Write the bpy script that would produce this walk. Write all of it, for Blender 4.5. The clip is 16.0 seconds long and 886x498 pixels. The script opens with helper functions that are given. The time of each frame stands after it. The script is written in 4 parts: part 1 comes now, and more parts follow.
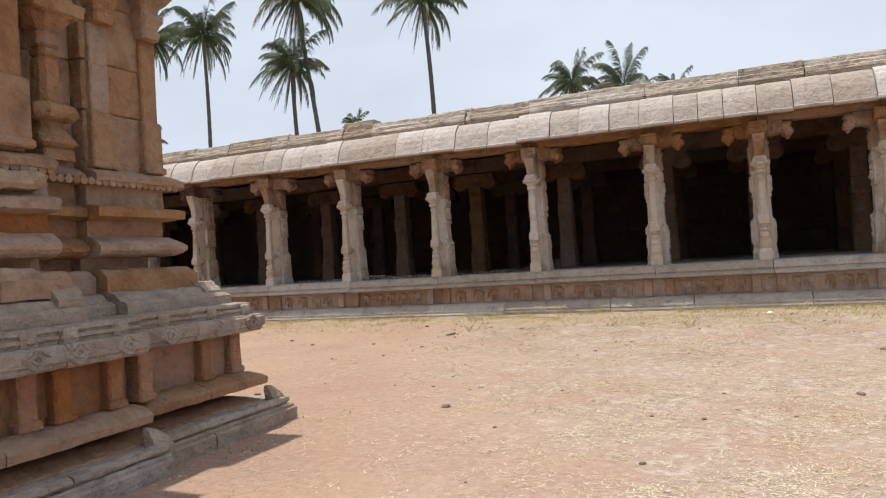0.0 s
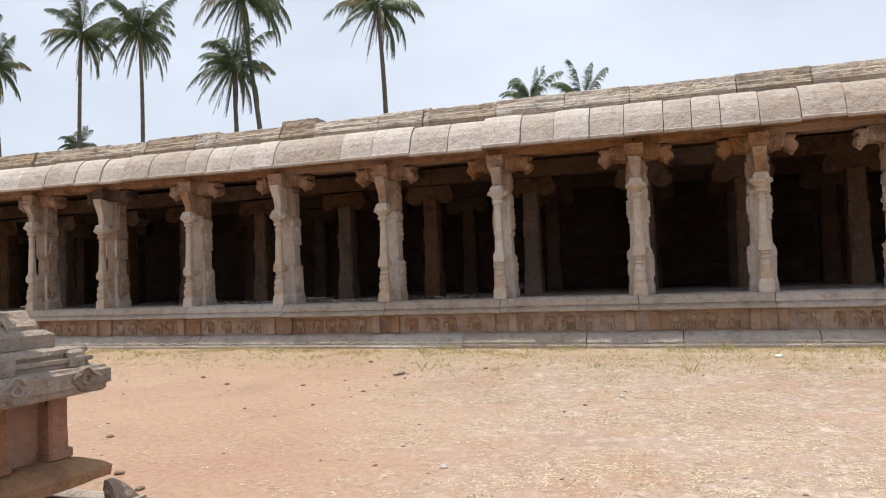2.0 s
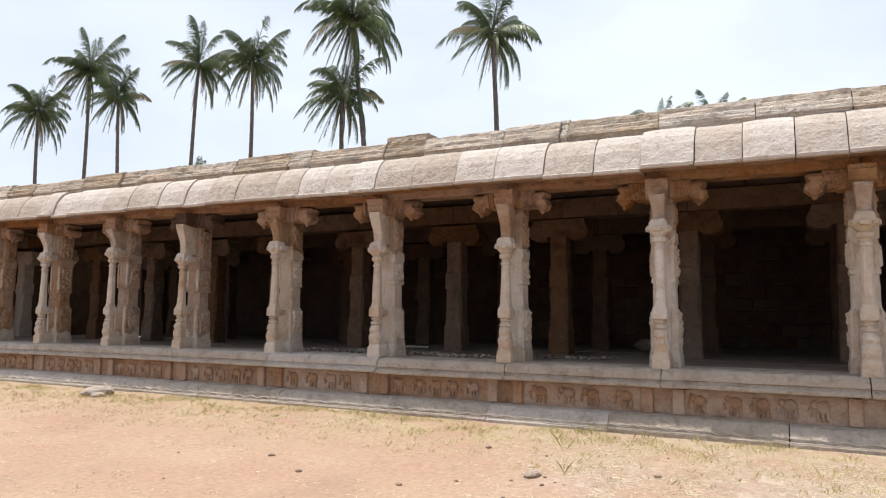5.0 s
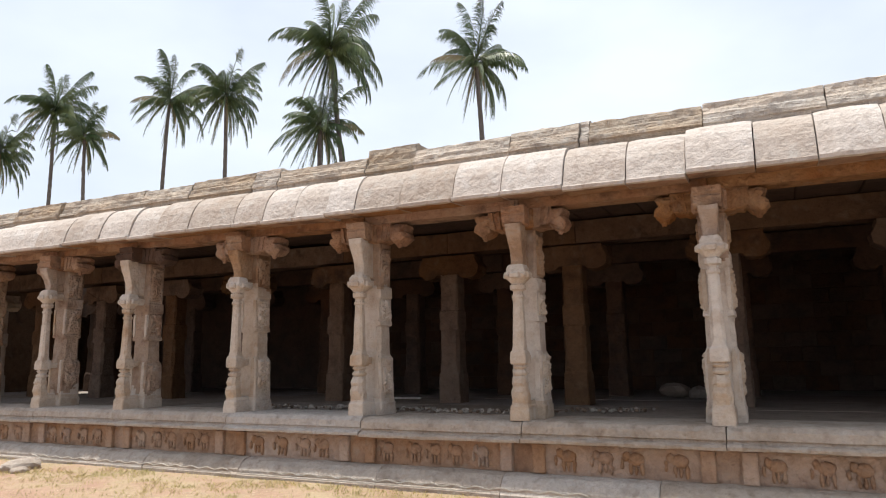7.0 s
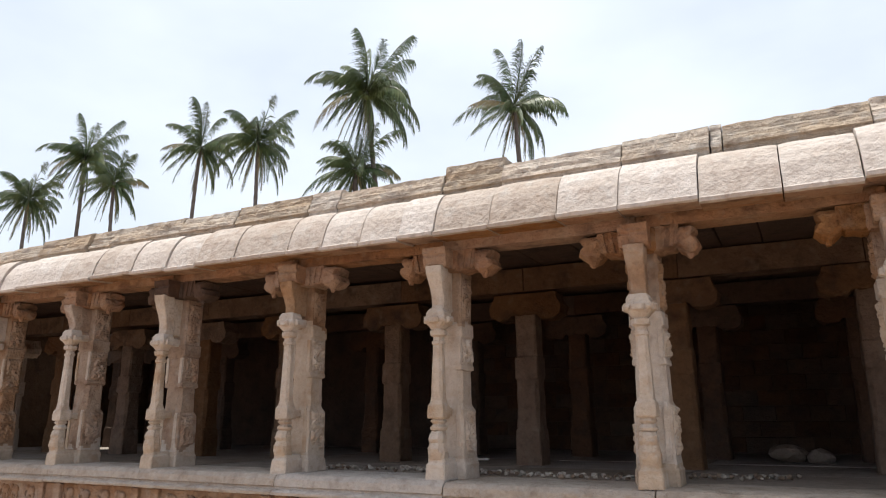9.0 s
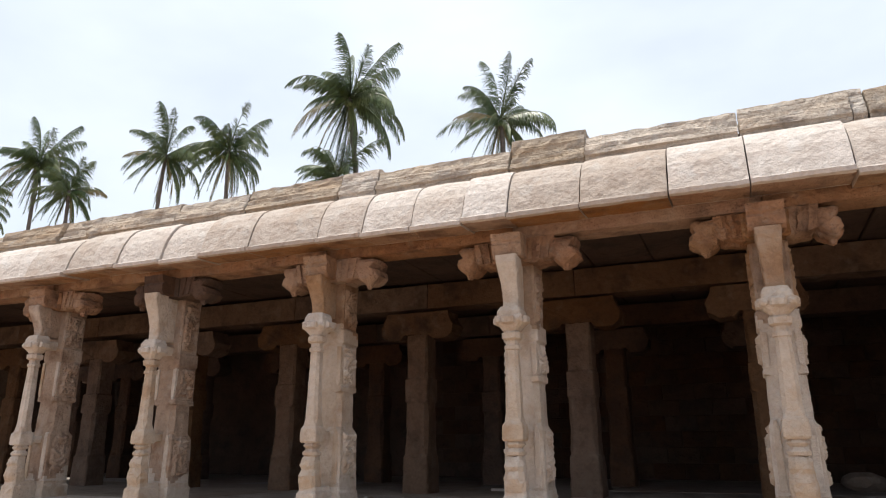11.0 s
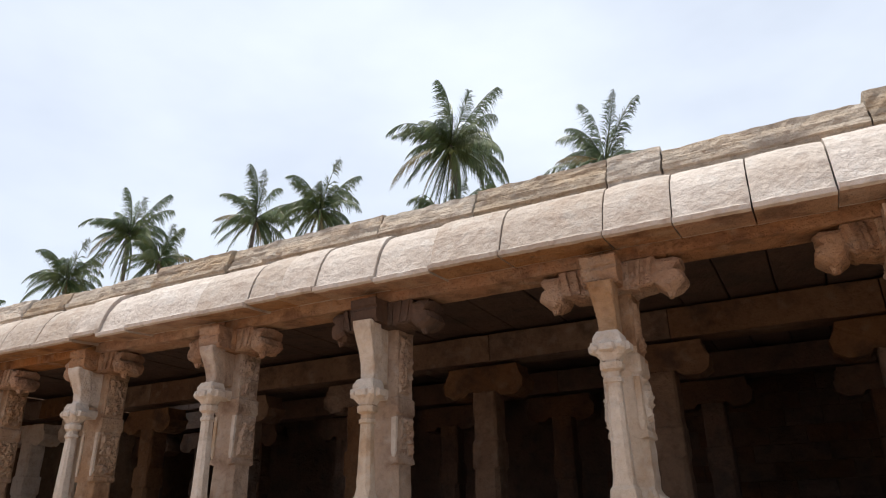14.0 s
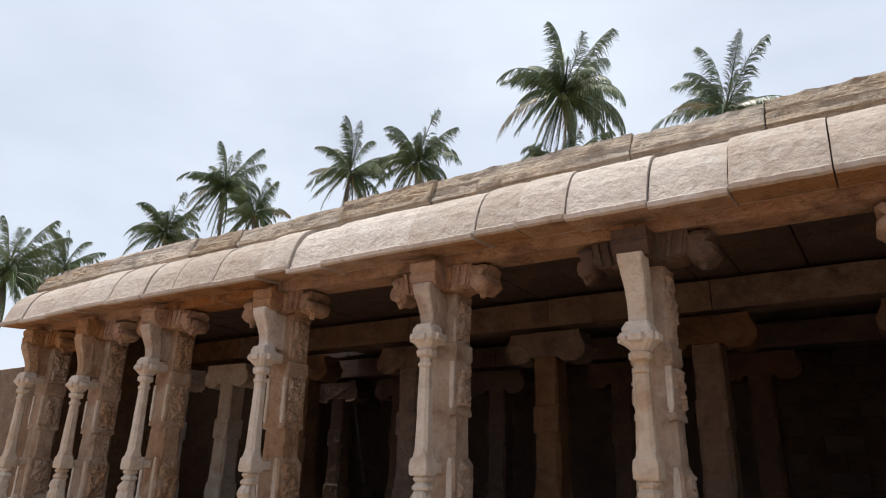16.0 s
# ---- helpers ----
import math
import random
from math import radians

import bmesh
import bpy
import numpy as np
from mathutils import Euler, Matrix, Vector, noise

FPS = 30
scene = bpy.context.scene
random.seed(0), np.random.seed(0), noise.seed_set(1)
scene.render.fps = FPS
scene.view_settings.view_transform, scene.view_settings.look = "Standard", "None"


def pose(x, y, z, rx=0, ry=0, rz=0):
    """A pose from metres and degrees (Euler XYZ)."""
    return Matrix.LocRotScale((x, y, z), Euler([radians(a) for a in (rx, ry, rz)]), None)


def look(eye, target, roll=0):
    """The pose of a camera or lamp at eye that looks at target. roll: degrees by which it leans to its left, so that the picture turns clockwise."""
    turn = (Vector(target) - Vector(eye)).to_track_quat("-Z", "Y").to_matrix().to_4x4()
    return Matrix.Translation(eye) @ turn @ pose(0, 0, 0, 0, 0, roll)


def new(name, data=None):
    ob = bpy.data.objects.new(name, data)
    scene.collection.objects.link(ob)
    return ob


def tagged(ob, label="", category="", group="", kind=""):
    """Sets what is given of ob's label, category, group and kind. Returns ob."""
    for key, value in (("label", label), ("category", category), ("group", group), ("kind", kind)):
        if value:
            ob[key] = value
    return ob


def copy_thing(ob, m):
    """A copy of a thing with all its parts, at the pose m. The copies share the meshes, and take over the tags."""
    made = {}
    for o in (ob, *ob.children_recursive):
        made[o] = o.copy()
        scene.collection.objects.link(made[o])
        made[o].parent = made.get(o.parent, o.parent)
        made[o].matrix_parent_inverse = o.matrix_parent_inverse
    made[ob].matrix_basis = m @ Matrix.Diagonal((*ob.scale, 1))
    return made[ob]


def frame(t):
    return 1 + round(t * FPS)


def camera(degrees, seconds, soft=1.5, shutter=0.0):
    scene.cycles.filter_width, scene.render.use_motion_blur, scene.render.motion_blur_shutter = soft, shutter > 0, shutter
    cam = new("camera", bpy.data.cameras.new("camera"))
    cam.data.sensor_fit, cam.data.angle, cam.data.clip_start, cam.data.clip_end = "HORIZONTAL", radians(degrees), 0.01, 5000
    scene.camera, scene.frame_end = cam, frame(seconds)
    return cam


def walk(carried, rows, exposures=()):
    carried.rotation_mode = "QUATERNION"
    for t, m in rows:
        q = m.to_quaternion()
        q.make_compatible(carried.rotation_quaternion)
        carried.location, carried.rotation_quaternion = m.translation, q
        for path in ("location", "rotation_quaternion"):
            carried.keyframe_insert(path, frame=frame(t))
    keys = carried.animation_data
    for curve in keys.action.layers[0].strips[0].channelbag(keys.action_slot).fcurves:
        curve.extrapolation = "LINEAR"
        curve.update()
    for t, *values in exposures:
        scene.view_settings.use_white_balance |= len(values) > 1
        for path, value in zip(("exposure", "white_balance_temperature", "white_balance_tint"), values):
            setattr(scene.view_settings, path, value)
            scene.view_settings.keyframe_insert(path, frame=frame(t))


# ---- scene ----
cam = camera(66.0, 16.0, soft=1.1)
METRES, EYE, TILT, LEAN, TURN = 15.3, 1.5, -3.7, 0.0, 19.2
PATH = [
    (0, (0.994, 0.961, 1.314), (0.194, 2.794, 1.35), -3.6),
    (0.5, (0.812, 1.478, 1.314), (0.051, 3.327, 1.367), -0.9),
    (1, (0.534, 1.966, 1.317), (-0.131, 3.852, 1.352), -2.4),
    (1.5, (0.389, 2.387, 1.345), (-0.406, 4.22, 1.444), -1.1),
    (2, (0.148, 2.833, 1.359), (-0.508, 4.72, 1.448), -2.1),
    (2.5, (-0.112, 3.248, 1.371), (-0.816, 5.115, 1.506), -3.8),
    (3, (-0.343, 3.616, 1.385), (-1.095, 5.466, 1.501), -3.0),
    (3.5, (-0.593, 4.021, 1.386), (-1.198, 5.925, 1.473), -3.0),
    (4, (-0.797, 4.331, 1.436), (-1.543, 6.182, 1.56), -0.5),
    (6.5, (-2.036, 6.403, 1.713), (-3.015, 8.124, 1.995), 0.6),
    (7, (-2.306, 6.755, 1.673), (-3.17, 8.529, 1.999), -0.8),
    (7.5, (-2.609, 7.068, 1.701), (-3.459, 8.84, 2.068), -2.3),
    (8, (-2.973, 7.262, 1.665), (-3.882, 8.995, 2.076), -1.1),
    (10.5, (-5.0, 8.316, 1.559), (-5.819, 10.056, 2.11), 0.7),
    (11, (-5.441, 8.48, 1.556), (-6.21, 10.238, 2.121), -0.2),
    (11.5, (-5.895, 8.685, 1.526), (-6.789, 10.38, 2.097), -1.3),
    (12, (-6.361, 8.814, 1.51), (-7.321, 10.473, 2.082), 0.9),
    (12.5, (-6.792, 8.916, 1.506), (-7.647, 10.641, 2.046), -0.1),
    (13, (-7.249, 9.032, 1.54), (-8.185, 10.681, 2.178), 1.5),
    (13.5, (-7.724, 9.152, 1.557), (-8.46, 10.879, 2.246), -0.7),
    (14, (-8.222, 9.251, 1.539), (-9.102, 10.882, 2.292), -0.9),
    (14.5, (-8.726, 9.319, 1.544), (-9.774, 10.861, 2.269), 1.5),
    (15, (-9.215, 9.318, 1.538), (-10.262, 10.911, 2.145), 1.0),
    (15.5, (-9.762, 9.35, 1.57), (-10.875, 10.879, 2.223), 1.7),
    (16, (-10.275, 9.241, 1.583), (-11.329, 10.813, 2.229), 1.5),
]
walk(cam, [(t, look(eye, target, roll)) for t, eye, target, roll in PATH],
     exposures=((0.0, -0.1), (3.5, 0.14), (7.5, 0.27), (12.5, 0.3), (14.0, 0.2), (15.0, 0.0), (16.0, 0.05)))

# ---- world, sun and exposure ----
SUN_TO = Vector((-0.23, -0.012, 0.97)).normalized()
world = bpy.data.worlds.new("world")
scene.world = world
world.use_nodes = True
wn, wl = world.node_tree.nodes, world.node_tree.links
wn.clear()
w_out = wn.new("ShaderNodeOutputWorld")
w_bg = wn.new("ShaderNodeBackground")
sky = wn.new("ShaderNodeTexSky")
sky.sky_type = "NISHITA"
sky.sun_disc = False
sky.sun_elevation = math.asin(SUN_TO.z)
sky.sun_rotation = math.atan2(SUN_TO.x, SUN_TO.y)
sky.air_density, sky.dust_density, sky.ozone_density = 1.0, 3.0, 1.5
w_co = wn.new("ShaderNodeTexCoord")
w_map = wn.new("ShaderNodeMapping")
w_map.inputs["Scale"].default_value = (1.0, 1.0, 2.2)
w_noise = wn.new("ShaderNodeTexNoise")
w_noise.inputs["Scale"].default_value = 1.6
w_noise.inputs["Detail"].default_value = 5.0
w_ramp = wn.new("ShaderNodeMapRange")
w_ramp.inputs["From Min"].default_value, w_ramp.inputs["From Max"].default_value = 0.38, 0.66
w_ramp.inputs["To Min"].default_value, w_ramp.inputs["To Max"].default_value = 0.66, 0.96
w_mix = wn.new("ShaderNodeMix")
w_mix.data_type = "RGBA"
w_mix.inputs["B"].default_value = (8.4, 9.15, 10.4, 1)
wl.new(w_co.outputs["Generated"], w_map.inputs["Vector"])
wl.new(w_map.outputs["Vector"], w_noise.inputs["Vector"])
wl.new(w_noise.outputs["Fac"], w_ramp.inputs["Value"])
wl.new(w_ramp.outputs["Result"], w_mix.inputs["Factor"])
wl.new(sky.outputs["Color"], w_mix.inputs["A"])
wl.new(w_mix.outputs["Result"], w_bg.inputs["Color"])
w_bg.inputs["Strength"].default_value = 0.099
wl.new(w_bg.outputs["Background"], w_out.inputs["Surface"])

sun = new("sun", bpy.data.lights.new("sun", "SUN"))
sun.data.energy, sun.data.angle, sun.data.color = 4.8, radians(0.6), (1.0, 0.95, 0.87)
sun.matrix_world = look(SUN_TO * 40, (0, 0, 0))


# ---- materials ----
def node_material(name, rough=0.9):
    mat = bpy.data.materials.new(name)
    mat.use_nodes = True
    n, l = mat.node_tree.nodes, mat.node_tree.links
    b = n["Principled BSDF"]
    b.inputs["Roughness"].default_value = rough
    b.inputs["Specular IOR Level"].default_value = 0.25
    return mat, n, l, b


def noise_fac(n, l, pos, scale, detail=4.0, lo=0.35, hi=0.65, rough=0.55):
    t = n.new("ShaderNodeTexNoise")
    t.inputs["Scale"].default_value, t.inputs["Detail"].default_value, t.inputs["Roughness"].default_value = scale, detail, rough
    l.new(pos, t.inputs["Vector"])
    r = n.new("ShaderNodeMapRange")
    r.inputs["From Min"].default_value, r.inputs["From Max"].default_value = lo, hi
    l.new(t.outputs["Fac"], r.inputs["Value"])
    return r.outputs["Result"]


def mixed(n, l, fac, a, b, kind="MIX", amount=None):
    m = n.new("ShaderNodeMix")
    m.data_type, m.blend_type = "RGBA", kind
    if amount is not None and fac is not None:
        k = n.new("ShaderNodeMath")
        k.operation = "MULTIPLY"
        k.inputs[1].default_value = amount
        l.new(fac, k.inputs[0])
        fac = k.outputs[0]
    if fac is None:
        m.inputs["Factor"].default_value = amount
    else:
        l.new(fac, m.inputs["Factor"])
    for socket, v in (("A", a), ("B", b)):
        if isinstance(v, tuple):
            m.inputs[socket].default_value = (*v, 1)
        else:
            l.new(v, m.inputs[socket])
    return m.outputs["Result"]


def stone(name, base, other, stain, stain_amount=0.6, pale=None, vary=0.16, bump=0.5, strata=False, rough=0.92, grime=1.0):
    """Weathered carved stone: two tones, stains with their own shape, grain, pits, and a tint for each block."""
    mat, n, l, b = node_material(name, rough)
    geo = n.new("ShaderNodeNewGeometry")
    info = n.new("ShaderNodeObjectInfo")
    shift = n.new("ShaderNodeVectorMath")
    shift.operation = "MULTIPLY_ADD"
    comb = n.new("ShaderNodeCombineXYZ")
    l.new(info.outputs["Random"], comb.inputs["X"])
    l.new(info.outputs["Random"], comb.inputs["Z"])
    l.new(comb.outputs["Vector"], shift.inputs[0])
    shift.inputs[1].default_value = (7, 7, 7)
    l.new(geo.outputs["Position"], shift.inputs[2])
    pos = shift.outputs["Vector"]
    if strata:
        mp = n.new("ShaderNodeMapping")
        mp.inputs["Scale"].default_value = (0.35, 0.6, 3.2)
        l.new(pos, mp.inputs["Vector"])
        spos = mp.outputs["Vector"]
    else:
        spos = pos
    c = mixed(n, l, noise_fac(n, l, spos, 1.7, 5), base, other)
    c = mixed(n, l, noise_fac(n, l, pos, 3.3, 6, 0.5, 0.68), c, stain, amount=stain_amount)
    if pale:
        c = mixed(n, l, noise_fac(n, l, pos, 5.5, 7, 0.55, 0.7), c, pale, amount=0.55)
    c = mixed(n, l, noise_fac(n, l, pos, 22, 5, 0.35, 0.65), c, (0.55, 0.52, 0.5), "MULTIPLY", 0.3 * grime)
    c = mixed(n, l, noise_fac(n, l, pos, 9, 6, 0.55, 0.68), c, (0.5, 0.45, 0.42), "MULTIPLY", 0.4 * grime)
    c = mixed(n, l, noise_fac(n, l, pos, 130, 2, 0.56, 0.7), c, (0.35, 0.32, 0.3), "MULTIPLY", 0.3)
    tint = n.new("ShaderNodeMapRange")
    tint.inputs["To Min"].default_value, tint.inputs["To Max"].default_value = 1 - vary, 1 + vary
    l.new(info.outputs["Random"], tint.inputs["Value"])
    hsv = n.new("ShaderNodeHueSaturation")
    l.new(tint.outputs["Result"], hsv.inputs["Value"])
    sat = n.new("ShaderNodeMapRange")
    sat.inputs["To Min"].default_value, sat.inputs["To Max"].default_value = 1.25, 0.75
    l.new(info.outputs["Random"], sat.inputs["Value"])
    l.new(sat.outputs["Result"], hsv.inputs["Saturation"])
    l.new(c, hsv.inputs["Color"])
    l.new(hsv.outputs["Color"], b.inputs["Base Color"])
    f = n.new("ShaderNodeTexNoise")
    f.inputs["Scale"].default_value, f.inputs["Detail"].default_value, f.inputs["Roughness"].default_value = 26, 8, 0.62
    l.new(pos, f.inputs["Vector"])
    bp = n.new("ShaderNodeBump")
    bp.inputs["Strength"].default_value, bp.inputs["Distance"].default_value = min(1.0, bump), 0.04
    l.new(f.outputs["Fac"], bp.inputs["Height"])
    g = n.new("ShaderNodeTexNoise")
    g.inputs["Scale"].default_value, g.inputs["Detail"].default_value, g.inputs["Roughness"].default_value = 8, 6, 0.6
    l.new(spos, g.inputs["Vector"])
    b2 = n.new("ShaderNodeBump")
    b2.inputs["Strength"].default_value, b2.inputs["Distance"].default_value = min(1.0, bump * 0.8), 0.1
    l.new(g.outputs["Fac"], b2.inputs["Height"])
    l.new(b2.outputs["Normal"], bp.inputs["Normal"])
    l.new(bp.outputs["Normal"], b.inputs["Normal"])
    return mat


EAVE = stone("eave_stone", (0.485, 0.42, 0.365), (0.54, 0.48, 0.43), (0.43, 0.35, 0.29), 0.5, (0.58, 0.555, 0.52), vary=0.16, bump=0.45)
UNDER = stone("orange_brown_stone", (0.35, 0.185, 0.10), (0.39, 0.25, 0.155), (0.15, 0.085, 0.055), 0.75, (0.42, 0.32, 0.24), vary=0.12, bump=0.9)
ROOF = stone("parapet_stone", (0.52, 0.46, 0.39), (0.58, 0.47, 0.36), (0.22, 0.19, 0.17), 0.5, (0.54, 0.51, 0.47), vary=0.18, bump=0.9, strata=True)
PILLAR = stone("pillar_stone", (0.56, 0.485, 0.41), (0.49, 0.405, 0.325), (0.39, 0.27, 0.18), 0.6, (0.62, 0.57, 0.515), vary=0.07, bump=0.55, grime=0.7)
RUST_BROWN = stone("rust_brown_stone", (0.40, 0.295, 0.215), (0.355, 0.225, 0.14), (0.22, 0.125, 0.075), 0.8, (0.50, 0.43, 0.36), vary=0.08, bump=0.7, grime=0.9)
LEDGE = stone("ledge_stone", (0.445, 0.385, 0.33), (0.485, 0.42, 0.36), (0.27, 0.215, 0.17), 0.5, (0.52, 0.48, 0.44), vary=0.1, bump=0.7)
FRIEZE = stone("frieze_stone", (0.37, 0.24, 0.165), (0.42, 0.30, 0.225), (0.2, 0.125, 0.09), 0.55, (0.44, 0.37, 0.31), vary=0.12, bump=0.6)
# Stones for the hall's inside, darkened for its shade; first also serves as soot.
SOOT_SHADE = stone("sooty_shaded_stone", (0.085, 0.054, 0.04), (0.12, 0.073, 0.05), (0.06, 0.044, 0.036), 0.7, vary=0.1, bump=0.5)
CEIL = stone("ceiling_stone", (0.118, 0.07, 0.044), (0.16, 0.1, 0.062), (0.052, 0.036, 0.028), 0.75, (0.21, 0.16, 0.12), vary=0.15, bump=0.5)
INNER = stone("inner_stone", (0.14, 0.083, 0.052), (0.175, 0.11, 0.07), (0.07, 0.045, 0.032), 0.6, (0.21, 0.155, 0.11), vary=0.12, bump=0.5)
FLOOR = stone("floor_stone", (0.29, 0.24, 0.205), (0.33, 0.28, 0.24), (0.18, 0.145, 0.12), 0.5, vary=0.1, bump=0.4)
TEMPLE = stone("temple_stone", (0.395, 0.235, 0.145), (0.445, 0.295, 0.19), (0.21, 0.12, 0.08), 0.7, (0.43, 0.345, 0.275), vary=0.07, bump=0.8)
ORANGE = stone("panel_stone", (0.44, 0.195, 0.10), (0.38, 0.215, 0.125), (0.2, 0.115, 0.08), 0.6, (0.42, 0.31, 0.24), vary=0.1, bump=0.9)
GREY = stone("grey_carved_stone", (0.42, 0.35, 0.29), (0.47, 0.385, 0.315), (0.25, 0.2, 0.17), 0.6, (0.55, 0.49, 0.43), vary=0.08, bump=0.9)


def plain(name, color, other, scale=8.0, rough=0.8, bump=0.2):
    mat, n, l, b = node_material(name, rough)
    geo = n.new("ShaderNodeNewGeometry")
    c = mixed(n, l, noise_fac(n, l, geo.outputs["Position"], scale, 4), color, other)
    isl = n.new("ShaderNodeMapRange")
    isl.inputs["To Min"].default_value, isl.inputs["To Max"].default_value = 0.65, 1.3
    l.new(geo.outputs["Random Per Island"], isl.inputs["Value"])
    hsv = n.new("ShaderNodeHueSaturation")
    l.new(isl.outputs["Result"], hsv.inputs["Value"])
    l.new(c, hsv.inputs["Color"])
    l.new(hsv.outputs["Color"], b.inputs["Base Color"])
    return mat


def leafy(name, color, other, through_light=0.25):
    mat = plain(name, color, other, 1.2, 0.45)
    b = mat.node_tree.nodes["Principled BSDF"]
    b.inputs["Specular IOR Level"].default_value = 0.5
    b.inputs["Transmission Weight"].default_value = 0.0
    b.inputs["Subsurface Weight"].default_value = 0.0
    return mat


FROND = leafy("palm_leaf", (0.042, 0.082, 0.026), (0.105, 0.135, 0.045))
DRYLEAF = leafy("dry_palm_leaf", (0.22, 0.17, 0.07), (0.13, 0.13, 0.05))
TRUNK = plain("palm_trunk", (0.12, 0.105, 0.095), (0.075, 0.068, 0.06), 5, 0.9)
STRAW = plain("dry_straw", (0.72, 0.63, 0.48), (0.60, 0.49, 0.34), 3, 0.85)
GRASS = plain("yellow_grass", (0.58, 0.47, 0.23), (0.42, 0.38, 0.15), 2, 0.8)
WEED = plain("green_weed", (0.18, 0.20, 0.07), (0.24, 0.23, 0.10), 6, 0.7)
PEBBLE = plain("pebble", (0.13, 0.09, 0.065), (0.26, 0.19, 0.14), 9, 0.85)
PALEROCK = plain("pale_rock", (0.40, 0.36, 0.31), (0.27, 0.24, 0.21), 12, 0.9)
WHITE = plain("matt_white", (0.66, 0.62, 0.56), (0.5, 0.46, 0.4), 14, 0.8)


def ground_material():
    mat, n, l, b = node_material("dry_earth", 0.95)
    geo = n.new("ShaderNodeNewGeometry")
    pos = geo.outputs["Position"]
    sand, red, litter = (0.41, 0.292, 0.208), (0.375, 0.243, 0.177), (0.375, 0.295, 0.25)
    c = mixed(n, l, noise_fac(n, l, pos, 0.5, 5, 0.35, 0.65), sand, red)
    sep = n.new("ShaderNodeSeparateXYZ")
    l.new(pos, sep.inputs["Vector"])
    along = n.new("ShaderNodeMath")
    along.operation = "MULTIPLY_ADD"
    along.inputs[1].default_value = 0.45
    l.new(sep.outputs["Y"], along.inputs[0])
    l.new(sep.outputs["X"], along.inputs[2])
    worn = n.new("ShaderNodeMapRange")
    worn.inputs["From Min"].default_value, worn.inputs["From Max"].default_value = 0.6, 3.6
    l.new(along.outputs[0], worn.inputs["Value"])
    strewn = n.new("ShaderNodeMath")
    strewn.operation = "MULTIPLY"
    l.new(worn.outputs["Result"], strewn.inputs[0])
    l.new(noise_fac(n, l, pos, 1.1, 7, 0.36, 0.58, 0.65), strewn.inputs[1])
    c = mixed(n, l, strewn.outputs[0], c, litter, amount=0.85)
    flecks = n.new("ShaderNodeMath")
    flecks.operation = "MULTIPLY"
    l.new(strewn.outputs[0], flecks.inputs[0])
    l.new(noise_fac(n, l, pos, 6, 9, 0.5, 0.6, 0.72), flecks.inputs[1])
    c = mixed(n, l, flecks.outputs[0], c, (0.57, 0.485, 0.41), amount=0.8)
    c = mixed(n, l, noise_fac(n, l, pos, 0.8, 6, 0.55, 0.7), c, (0.31, 0.22, 0.165), amount=0.5)
    dry = n.new("ShaderNodeMapRange")
    dry.inputs["From Min"].default_value, dry.inputs["From Max"].default_value = 11.6, 13.4
    l.new(sep.outputs["Y"], dry.inputs["Value"])
    verge = n.new("ShaderNodeMath")
    verge.operation = "MULTIPLY"
    l.new(dry.outputs["Result"], verge.inputs[0])
    l.new(noise_fac(n, l, pos, 2.2, 6, 0.35, 0.6), verge.inputs[1])
    c = mixed(n, l, verge.outputs[0], c, (0.41, 0.335, 0.215), amount=0.75)
    c = mixed(n, l, noise_fac(n, l, pos, 17, 6, 0.35, 0.7), c, (0.62, 0.58, 0.54), "MULTIPLY", 0.55)
    c = mixed(n, l, noise_fac(n, l, pos, 70, 3, 0.56, 0.66), c, (0.45, 0.38, 0.33), "MULTIPLY", 0.5)
    l.new(c, b.inputs["Base Color"])
    f = n.new("ShaderNodeTexNoise")
    f.inputs["Scale"].default_value, f.inputs["Detail"].default_value = 14, 9
    l.new(pos, f.inputs["Vector"])
    bp = n.new("ShaderNodeBump")
    bp.inputs["Strength"].default_value, bp.inputs["Distance"].default_value = 0.7, 0.04
    l.new(f.outputs["Fac"], bp.inputs["Height"])
    l.new(bp.outputs["Normal"], b.inputs["Normal"])
    return mat


EARTH = ground_material()


# ---- building helpers ----
def base(name, x=0.0, y=0.0, z=0.0, label="", category="", group="", kind=""):
    ob = new(name)
    ob.location = (x, y, z)
    ob.empty_display_size = 0.2
    return tagged(ob, label, category, group, kind)


def finish(name, bm, material, smooth=False):
    me = bpy.data.meshes.new(name)
    bmesh.ops.recalc_face_normals(bm, faces=bm.faces)
    bm.to_mesh(me)
    bm.free()
    if smooth:
        me.shade_smooth()
    for m in material if isinstance(material, (list, tuple)) else (material,):
        me.materials.append(m)
    return me


def part(name, bm, material, parent, label="", smooth=False):
    ob = new(name, finish(name, bm, material, smooth))
    ob.parent = parent
    return tagged(ob, label)


def thing(name, bm, material, label="", category="", group="", kind="", smooth=False):
    return tagged(new(name, finish(name, bm, material, smooth)), label, category, group, kind)


def loft(bm, sections, closed=True):
    """Rings of points of equal count, joined one to the next, with caps."""
    rings = [[bm.verts.new(p) for p in ring] for ring in sections]
    for a, b in zip(rings, rings[1:]):
        for i in range(len(a)):
            j = (i + 1) % len(a)
            bm.faces.new((a[i], a[j], b[j], b[i]))
    if closed:
        bm.faces.new(rings[0][::-1])
        bm.faces.new(rings[-1])
    return rings


def square(cx, cy, z, hx, hy, chamfer=0.02):
    c = min(chamfer, hx * 0.9, hy * 0.9)
    pts = ((hx, -hy + c), (hx, hy - c), (hx - c, hy), (-hx + c, hy), (-hx, hy - c), (-hx, -hy + c), (-hx + c, -hy), (hx - c, -hy))
    return [(cx + x, cy + y, z) for x, y in pts]


